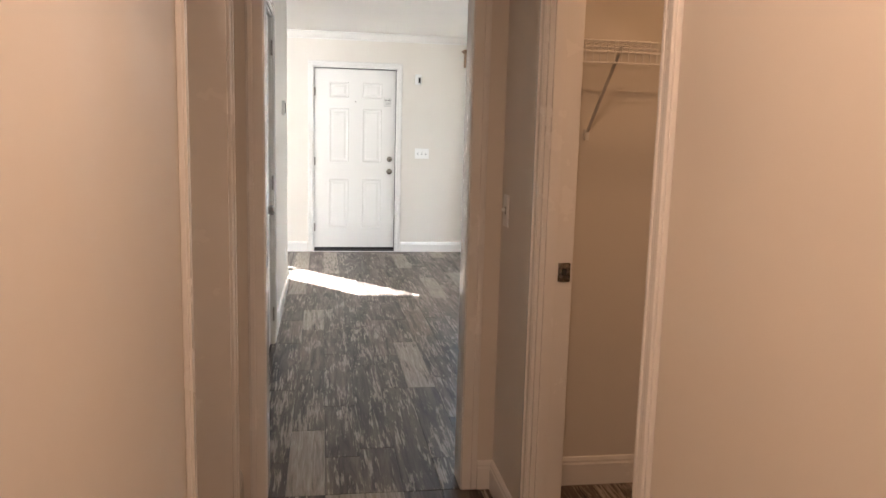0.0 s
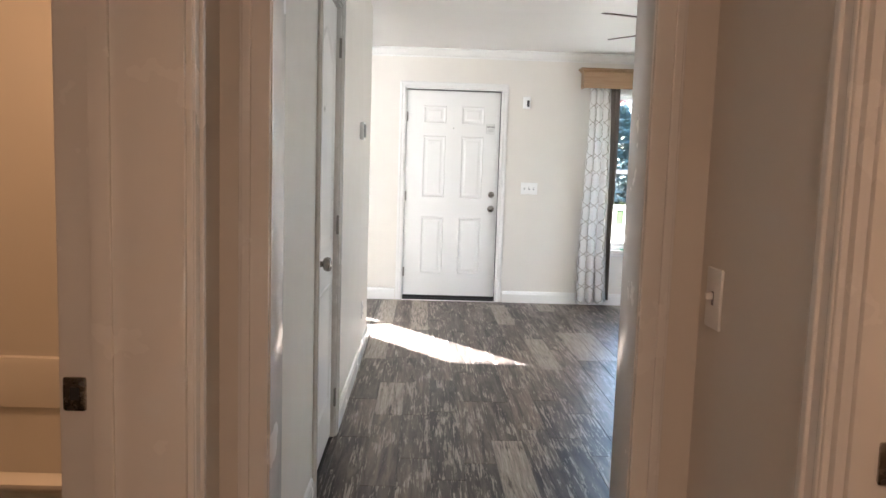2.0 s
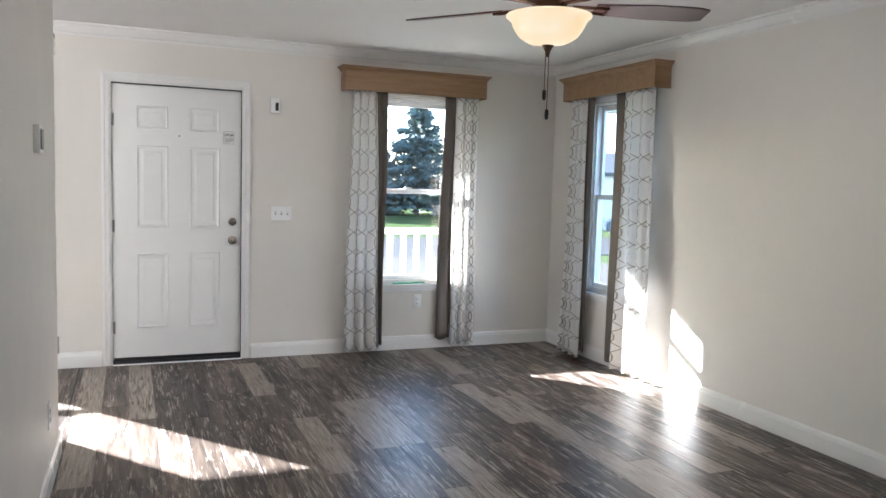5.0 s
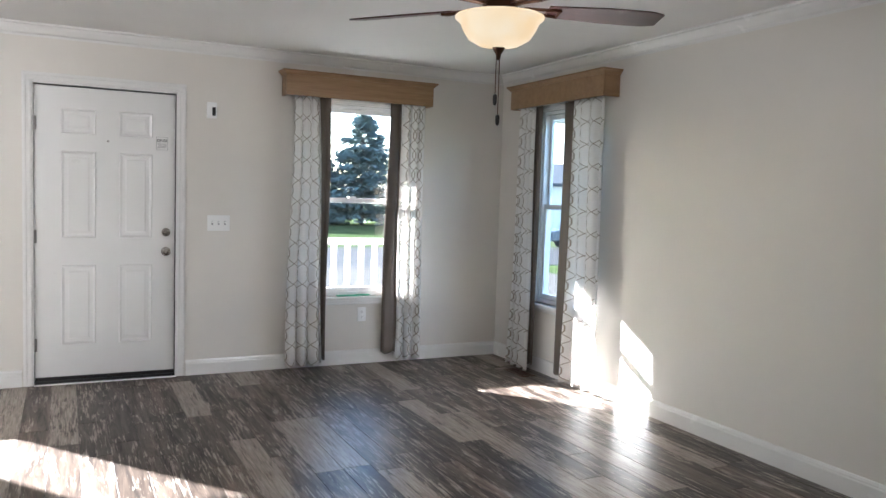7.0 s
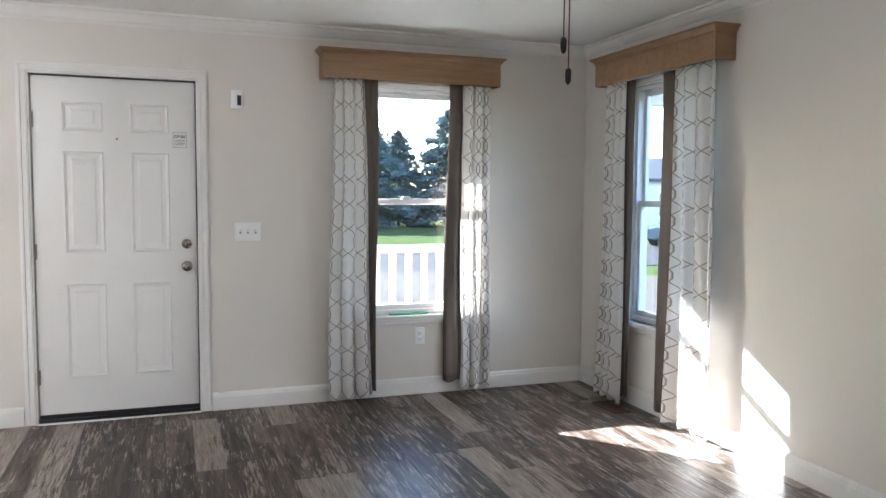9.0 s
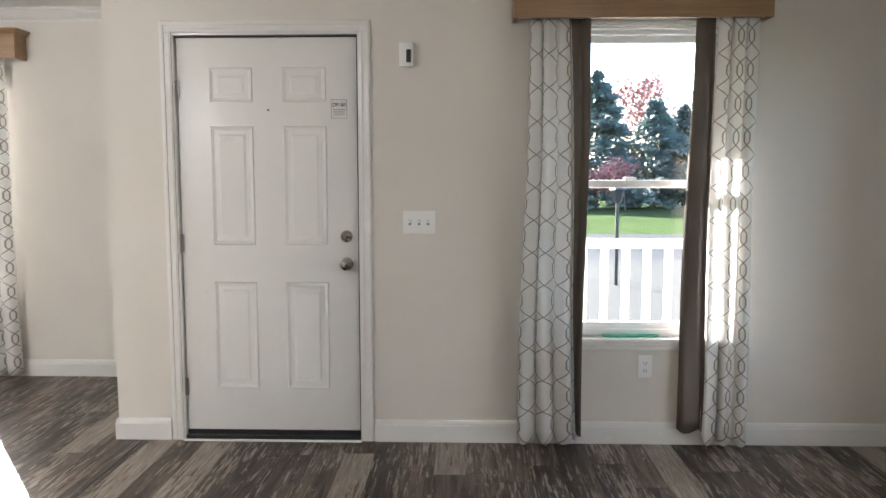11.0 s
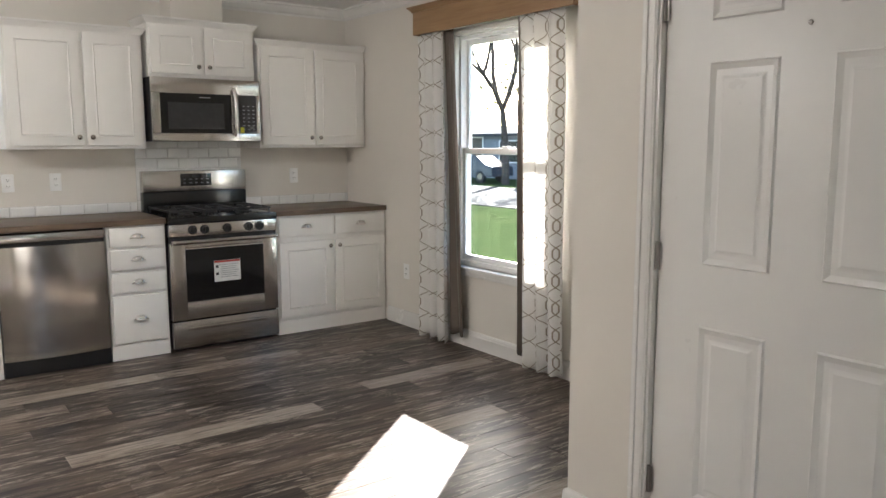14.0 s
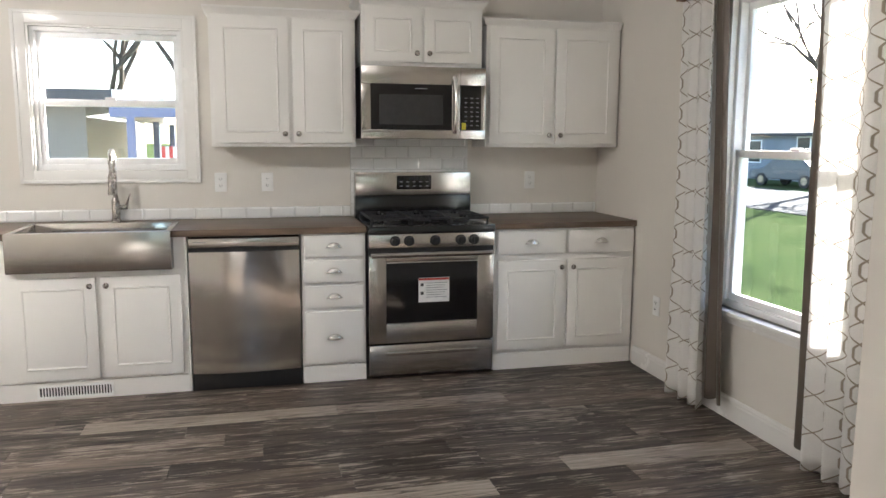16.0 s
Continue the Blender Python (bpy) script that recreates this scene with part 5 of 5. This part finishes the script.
# ---- outside ----
GZ = -0.75
structure("ground", box(-400, -400, GZ - 0.3, 400, 400, GZ), LAWN, "green lawn around the house", "ground")
structure("road", boxes((-70, 23.5, GZ + 0.004, 70, 31.0, GZ + 0.02)), ASPH, "grey asphalt road past the lawn", "road")
structure("pavement", boxes((0.8, 10.9, GZ + 0.004, 12.5, 23.49, GZ + 0.022)), ASPHL, "worn grey drive in front of the porch", "pavement")
# recessed porch
structure("porch_floor", box(JX + T + 0.002, FY + T + 0.002, -0.14, 4.6, 10.25, -0.06), CONC, "porch deck outside the front door", "porch")
structure("porch_skirt", box(JX + T + 0.002, 10.15, GZ, 4.6, 10.20, -0.14), SIDINGW, "white skirting under the porch", "porch")
structure("porch_roof", boxes((JX + T + 0.002, FY + T + 0.002, 2.46, 5.2, 10.19, 2.60), (JX + T + 0.002, 10.04, 2.235, 5.2, 10.19, 2.46)), SIDINGW, "white porch ceiling and beam", "porch")


def railing():
    r = thing("porch_railing", (0, 10.05, 0), "white painted porch railing with square balusters", "railing")
    part("top_rail", box(0.95, -0.035, 0.89, 4.6, 0.035, 0.95, 0.006), SIDINGW, r)
    part("bottom_rail", box(0.95, -0.025, 0.34, 4.6, 0.025, 0.39, 0.004), SIDINGW, r)
    bm = box(-0.023, -0.019, 0.39, 0.023, 0.019, 0.89)
    me = mesh_of("baluster", bm, SIDINGW)
    for i in range(26):
        b = new("baluster", me)
        b.parent = r
        b.location = (1.02 + i * 0.14, 0, 0)
    part("post", box(4.50, -0.045, -0.06, 4.59, 0.045, 2.235, 0.004), SIDINGW, r)


railing()
structure("roof", box(KX - T - 0.3, -2.0, CH + 0.13, RX + T + 0.3, KY + T + 0.02, CH + 0.25), ROOF, "house roof slab above the ceiling", "roof")


def branch(verts, faces, p, d, length, r, depth, rng, tips, curl=0.75):
    """A tapered limb of three short lengths that splits into finer ones."""
    bend = Vector((rng.uniform(-1, 1), rng.uniform(-1, 1), rng.uniform(-0.4, 0.6))) * 0.16
    n = 6 if depth > 3 else 4 if depth > 1 else 3
    ring, q = None, p
    for k in range(4):
        w = r * (1 - 0.11 * k)
        x = d.orthogonal().normalized()
        y = d.cross(x)
        first = len(verts)
        verts += [q + w * (x * math.cos(6.2832 * i / n) + y * math.sin(6.2832 * i / n)) for i in range(n)]
        if ring is not None:
            faces += [(ring + i, ring + (i + 1) % n, first + (i + 1) % n, first + i) for i in range(n)]
        ring = first
        if k < 3:
            q = q + d * (length / 3)
            d = (d + bend).normalized()
    tips.append(q)
    if depth == 0:
        return
    for k in range(3):
        ax = Vector((rng.uniform(-1, 1), rng.uniform(-1, 1), rng.uniform(-0.35, 0.65)))
        branch(verts, faces, q, (d + ax * curl).normalized(), length * rng.uniform(0.62, 0.82), max(r * 0.64, 0.016), depth - 1, rng, tips, curl)


def leaf_cloud(centres, spread, count, size, rng):
    verts, faces = [], []
    for _ in range(count):
        c = rng.choice(centres)
        p = c + Vector((rng.gauss(0, spread), rng.gauss(0, spread), rng.gauss(0, spread * 0.8)))
        u = Vector((rng.gauss(0, 1), rng.gauss(0, 1), rng.gauss(0, 1))).normalized()
        w = u.orthogonal().normalized()
        s = size * rng.uniform(0.5, 1.3)
        i = len(verts)
        verts += [p - u * s, p + w * s * 0.55, p + u * s, p - w * s * 0.55]
        faces.append((i, i + 1, i + 2, i + 3))
    return verts, faces


def tree(where, height, seed, leaf, label, count=2500, size=0.12, depth=4, spread=0.5):
    rng = random.Random(seed)
    t = thing("tree", where, label, "tree")
    verts, faces, tips = [], [], []
    branch(verts, faces, Vector((0, 0, 0)), Vector((rng.uniform(-0.05, 0.05), rng.uniform(-0.05, 0.05), 1)).normalized(), height * 0.27, height * 0.015, depth, rng, tips)
    me = bpy.data.meshes.new("trunk")
    me.from_pydata(verts, [], faces)
    me.materials.append(BARK)
    new("trunk", me).parent = t
    tips = tips[len(tips) // 40:]
    if count:
        v, f = leaf_cloud(tips, spread, count, size, rng)
        me = bpy.data.meshes.new("crown")
        me.from_pydata(v, [], f)
        me.materials.append(leaf)
        new("crown", me).parent = t
    return t


def conifer(where, height, radius, seed, label):
    rng = random.Random(seed)
    t = thing("tree", where, label, "tree")
    part("trunk", cyl((0, 0, 0), (0, 0, height), height * 0.022, 0.02, 8), BARK, t)
    verts, faces = [], []
    # whorls of drooping boughs, each a spray of needle tufts
    z = height * 0.07
    while z < height * 0.985:
        reach = radius * (1 - z / height) ** 0.72
        for _ in range(rng.randint(7, 9)):
            a, long = rng.uniform(0, 6.283), reach * rng.uniform(0.55, 1.1)
            droop = rng.uniform(-0.05, 0.32)
            for k in range(int(34 + 60 * long / radius)):
                f = rng.random() ** 0.6
                sway = rng.gauss(0, 0.09) * (0.4 + f)
                c = Vector((long * f * math.cos(a + sway), long * f * math.sin(a + sway), z - droop * long * f * f + rng.gauss(0, 0.09)))
                u = Vector((math.cos(a) + rng.gauss(0, 0.5), math.sin(a) + rng.gauss(0, 0.5), rng.uniform(-0.5, 0.5))).normalized()
                w = u.orthogonal().normalized()
                s = height * 0.026 * rng.uniform(0.5, 1.4)
                i = len(verts)
                verts += [c - u * s, c + w * s * 0.4, c + u * s, c - w * s * 0.4]
                faces.append((i, i + 1, i + 2, i + 3))
        z += height * rng.uniform(0.028, 0.05)
    me = bpy.data.meshes.new("crown")
    me.from_pydata(verts, [], faces)
    me.materials.append(CONIFER)
    new("crown", me).parent = t


for k, (x, y, h, r) in enumerate(((5.2, 51, 6.6, 2.9), (9.0, 50, 7.9, 3.1), (12.6, 51, 6.4, 3.0), (14.6, 52, 6.0, 2.8), (2.6, 53, 7.2, 2.8), (17.6, 51, 7.6, 2.9), (1.0, 53, 7.0, 2.9), (24.0, 48, 8.4, 2.7), (30.0, 40, 9.0, 2.7), (34.0, 33, 8.4, 2.7), (-8.0, 56, 7.4, 3.0), (-30.0, 52, 8.0, 3.0), (-40.0, 50, 8.6, 3.0))):
    conifer((x, y, GZ), h, r * 1.25, k + 1, "dark green conifer across the road")
tree((13.4, 57, GZ), 9.4, 7, REDLEAF, "tall broadleaf tree with thin red autumn leaves", 3200, 0.13, 5, 0.6)
tree((9.9, 46, GZ), 3.2, 8, REDLEAF, "small broadleaf tree with red autumn leaves", 1500, 0.11, 4, 0.32)
tree((-38.5, 47, GZ), 8.5, 9, GOLDLEAF, "broadleaf tree with yellow-green leaves", 3600, 0.14, 6, 0.5)
tree((-33.0, 49, GZ), 7.5, 15, GOLDLEAF, "broadleaf tree with yellow-green leaves", 3000, 0.14, 6, 0.5)
tree((-28.5, 33.0, GZ), 14.0, 10, GOLDLEAF, "bare winter tree on the lawn", 1500, 0.06, 7, 0.4)
tree((-25.5, 5.3, GZ), 11.5, 24, GOLDLEAF, "nearly bare tree by the neighbouring house", 2600, 0.06, 7, 0.5)
tree((-27.5, 3.4, GZ), 11.0, 17, GOLDLEAF, "nearly bare tree by the neighbouring house", 2600, 0.06, 7, 0.5)
tree((-27, 33, GZ), 7.0, 13, GOLDLEAF, "thinly leaved tree across the road", 500, 0.12, 5, 0.5)


def house(where, rz, w, d, h, wall_mat, label, windows, roof_mat=ROOF, pitch=0.35):
    o = thing("house", where, label, "house", rz=rz)
    part("wall", box(0, 0, 0, w, d, h), wall_mat, o)
    bm = bmesh.new()
    e = 0.4
    ridge = h + pitch * d / 2
    a = [bm.verts.new(p) for p in ((-e, -e, h), (w + e, -e, h), (w + e, d / 2, ridge), (-e, d / 2, ridge), (-e, d + e, h), (w + e, d + e, h))]
    b = [bm.verts.new(v.co + Vector((0, 0, 0.16))) for v in a]
    for q in ((0, 1, 2, 3), (3, 2, 5, 4)):
        bm.faces.new([b[i] for i in q])
        bm.faces.new([a[i] for i in reversed(q)])
    for i, j in ((0, 1), (1, 2), (2, 5), (5, 4), (4, 3), (3, 0)):
        bm.faces.new((a[i], a[j], b[j], b[i]))
    bmesh.ops.recalc_face_normals(bm, faces=bm.faces[:])
    part("roof", bm, roof_mat, o, smooth=None)
    for x, z, ww, hh in windows:
        f = part("window", boxes((x - 0.06, -0.05, z - 0.06, x + ww + 0.06, -0.001, z), (x - 0.06, -0.05, z + hh, x + ww + 0.06, -0.001, z + hh + 0.06), (x - 0.06, -0.05, z, x, -0.001, z + hh), (x + ww, -0.05, z, x + ww + 0.06, -0.001, z + hh)), VINYL, o)
        part("pane", box(x, -0.03, z, x + ww, -0.001, z + hh), DARKG, f)
    return o


house((-46, 36.5, GZ), 2, 27, 7, 2.5, SIDING, "long grey house with a low roof across the road", [(1.5, 1.0, 1.5, 1.2), (5, 1.0, 2.0, 1.2), (10, 0.4, 0.95, 2.0), (12.5, 1.0, 1.6, 1.2), (17.5, 0.4, 0.95, 2.0), (21.0, 1.0, 2.0, 1.2)], pitch=0.16)
house((17.5, 40, GZ), -14, 12, 7, 2.8, SIDINGW, "white single-storey house across the road", [(1.5, 1.0, 1.4, 1.2), (4.6, 0.3, 0.95, 2.0), (7.5, 1.0, 1.8, 1.2)])
house((22, 22, GZ), -70, 12, 7, 2.9, SIDINGW, "white house beyond the side lot", [(1.5, 1.0, 1.4, 1.2), (6.5, 1.0, 1.8, 1.2)])
house((-10.6, 0.7, GZ), 90, 4.9, 6, 2.62, SIDINGB, "neighbouring beige house with dark windows", [(0.8, 1.0, 1.2, 1.2), (3.4, 0.35, 0.9, 1.8)], pitch=0.06)


def carport():
    c = thing("carport", (-10.1, 6.2, GZ), "neighbour's carport with blue metal beams and a ribbed roof", "carport")
    part("roof", boxes((-5.5, -0.2, 2.60, 0.2, 3.6, 2.65)), SIDINGW, c)
    for i in range(14):
        part("rib", box(-5.5, -0.15 + i * 0.28, 2.6505, 0.2, -0.09 + i * 0.28, 2.68), SIDINGW, c)
    part("beam", box(0.06, -0.2, 2.42, 0.16, 3.6, 2.5995), BLUEM, c)
    part("beam", box(-5.4, -0.2, 2.42, 0.059, -0.1, 2.5995), BLUEM, c)
    for x in (-5.3, -2.7, 0.06):
        for y in (0.0, 1.7, 3.4):
            part("post", box(x, y, 0, x + 0.1, y + 0.1, 2.42), BLUEM if y == 0 else SIDINGW, c)


carport()


def car(where, rz, paint, label):
    c = thing("parked_car", where, label, "car", rz=rz)
    bm = bmesh.new()
    prof = [(0, 0.35), (0.0, 0.75), (0.9, 0.88), (1.5, 1.38), (3.1, 1.42), (3.9, 0.95), (4.4, 0.85), (4.45, 0.35)]
    a = [bm.verts.new((x, -0.85 + (0.14 if z > 1 else 0), z)) for x, z in prof]
    b = [bm.verts.new((x, 0.85 - (0.14 if z > 1 else 0), z)) for x, z in prof]
    n = len(prof)
    for i in range(n):
        bm.faces.new((a[i], a[(i + 1) % n], b[(i + 1) % n], b[i]))
    bm.faces.new(a)
    bm.faces.new(list(reversed(b)))
    bmesh.ops.recalc_face_normals(bm, faces=bm.faces[:])
    bmesh.ops.bevel(bm, geom=bm.edges[:], offset=0.05, segments=2, affect="EDGES")
    part("body", bm, paint, c)
    for s in (-1, 1):
        bm = bmesh.new()
        y = s * 0.80
        q = [bm.verts.new((x, y + (0.0 if z < 1 else -s * 0.06), z)) for x, z in ((1.2, 0.93), (1.62, 1.31), (3.0, 1.34), (3.6, 0.97))]
        bm.faces.new(q)
        bmesh.ops.solidify(bm, geom=bm.faces[:], thickness=0.02)
        part("side_window", bm, DARKG, c)
        for x in (0.85, 3.55):
            wv = part("wheel", cyl((x, s * 0.70, 0.32), (x, s * 0.88, 0.32), 0.32, seg=20), RUBBER, c)
            part("rim", cyl((x, s * 0.86, 0.32), (x, s * 0.89, 0.32), 0.19, seg=14), NICKEL, wv)


car((-34.0, 33.2, GZ), 8, CARD, "dark blue car parked across the road")
car((18.5, 30.5, GZ), -20, CARD, "dark blue car parked beyond the side window")

post = thing("lamp_post", (4.19, 19.3, GZ), "black garden lamp post with a lantern on the lawn", "lamp post")
part("pole", cyl((0, 0, 0), (0, 0, 1.55), 0.035, seg=12), BLACKP, post)
part("lantern", lathe([(0.04, 1.55), (0.09, 1.60), (0.13, 1.80), (0.05, 1.80)], seg=6), DARKG, post)
part("lantern_cap", lathe([(0.17, 1.80), (0.12, 1.86), (0.03, 1.95), (0.01, 2.0)], seg=6), BLACKP, post)

flag = thing("hanging_flag", (-9.75, 6.62, 0.0), "striped red and white flag hanging from the carport", "flag")
part("pole", cyl((0, 0, -0.75), (0, 0, 1.55), 0.012, seg=8), SIDINGW, flag)
for i in range(7):
    part("stripe", box(-0.004, 0.013 + i * 0.045, 0.35 - 0.02 * (i % 2), 0.004, 0.058 + i * 0.045, 1.30), REDINK if i % 2 == 0 else SIDINGW, flag)

# ---- floor boards, last ----
def floor_boards():
    W = 0.15
    rng = random.Random(5)
    near, rest_v, rest_f = [], [], []
    meshes = {}
    spaces = ((KX + 0.0, 4.03, CP, KY), (CP, 7.0, LX, FY), (CP, FY, JX, KY), (LX - 0.007, EY0 + 0.001, RX, FY), (HL, -1.6, HR, EY0), (HR + 0.0, 0.95, 1.75, EY0), (-2.2, -1.6, HL, 4.03))
    jobs = []
    # the boards of the two halves of the house meet at the seam strip
    columns = [(-2.63 + i * W, True) for i in range(-12, 16)] + [(0.013 + i * W, False) for i in range(-3, 25)]
    columns += [(-0.437 - i * W, False) for i in range(1, 13)]
    for x, west in columns:
        y = -2.6 - rng.random() * 0.9
        while y < KY:
            L = rng.choice((0.62, 0.92, 0.92, 1.22))
            jobs.append((x, y, x + W, y + L, west))
            y += L
    g = 0.0011
    count = 0
    for (x0, y0, x1, y1, west) in jobs:
        for (a, b, c, d) in spaces:
            if b < 2.79 and west:
                continue
            if b > 2.79:
                a, c = (a, min(c, LX - 0.008)) if west else (max(a, LX - 0.008), c)
            p0, q0, p1, q1 = max(x0, a), max(y0, b), min(x1, c), min(y1, d)
            if p1 - p0 < 0.008 or q1 - q0 < 0.008:
                continue
            w, l = round(p1 - p0 - g, 4), round(q1 - q0 - g, 4)
            full = abs(w - (W - g)) < 0.001 and y0 > b and y1 < d
            mid = (p0 + p1) / 2, (q0 + q1) / 2
            keep = count < 300 and full and (-0.35 < mid[0] < 2.4 and 2.8 < mid[1] < 8.3 or -3.6 < mid[0] < -0.5 and 6.6 < mid[1] < 9.9)
            bev = 0.0012
            vs = [(0, 0, -0.004), (w, 0, -0.004), (w, l, -0.004), (0, l, -0.004), (0, 0, -bev), (w, 0, -bev), (w, l, -bev), (0, l, -bev), (bev, bev, 0), (w - bev, bev, 0), (w - bev, l - bev, 0), (bev, l - bev, 0)]
            fs = [(0, 1, 5, 4), (1, 2, 6, 5), (2, 3, 7, 6), (3, 0, 4, 7), (4, 5, 9, 8), (5, 6, 10, 9), (6, 7, 11, 10), (7, 4, 8, 11), (8, 9, 10, 11)]
            if keep:
                key = (w, l)
                if key not in meshes:
                    me = bpy.data.meshes.new("plank")
                    me.from_pydata(vs, [], fs)
                    me.materials.append(PLANK)
                    meshes[key] = me
                ob = new("plank", meshes[key])
                ob.location = (p0 + g / 2, q0 + g / 2, 0)
                ob.parent = floor
                count += 1
            else:
                k = len(rest_v)
                rest_v += [(p0 + g / 2 + vx, q0 + g / 2 + vy, vz) for vx, vy, vz in vs]
                rest_f += [tuple(k + i for i in f) for f in fs]
    me = bpy.data.meshes.new("outer_planks")
    me.from_pydata(rest_v, [], rest_f)
    me.materials.append(PLANK)
    o = new("outer_planks", me)
    o.parent = floor
    tagged(o, "more weathered grey-brown planks", "", "", "stuff")


floor_boards()
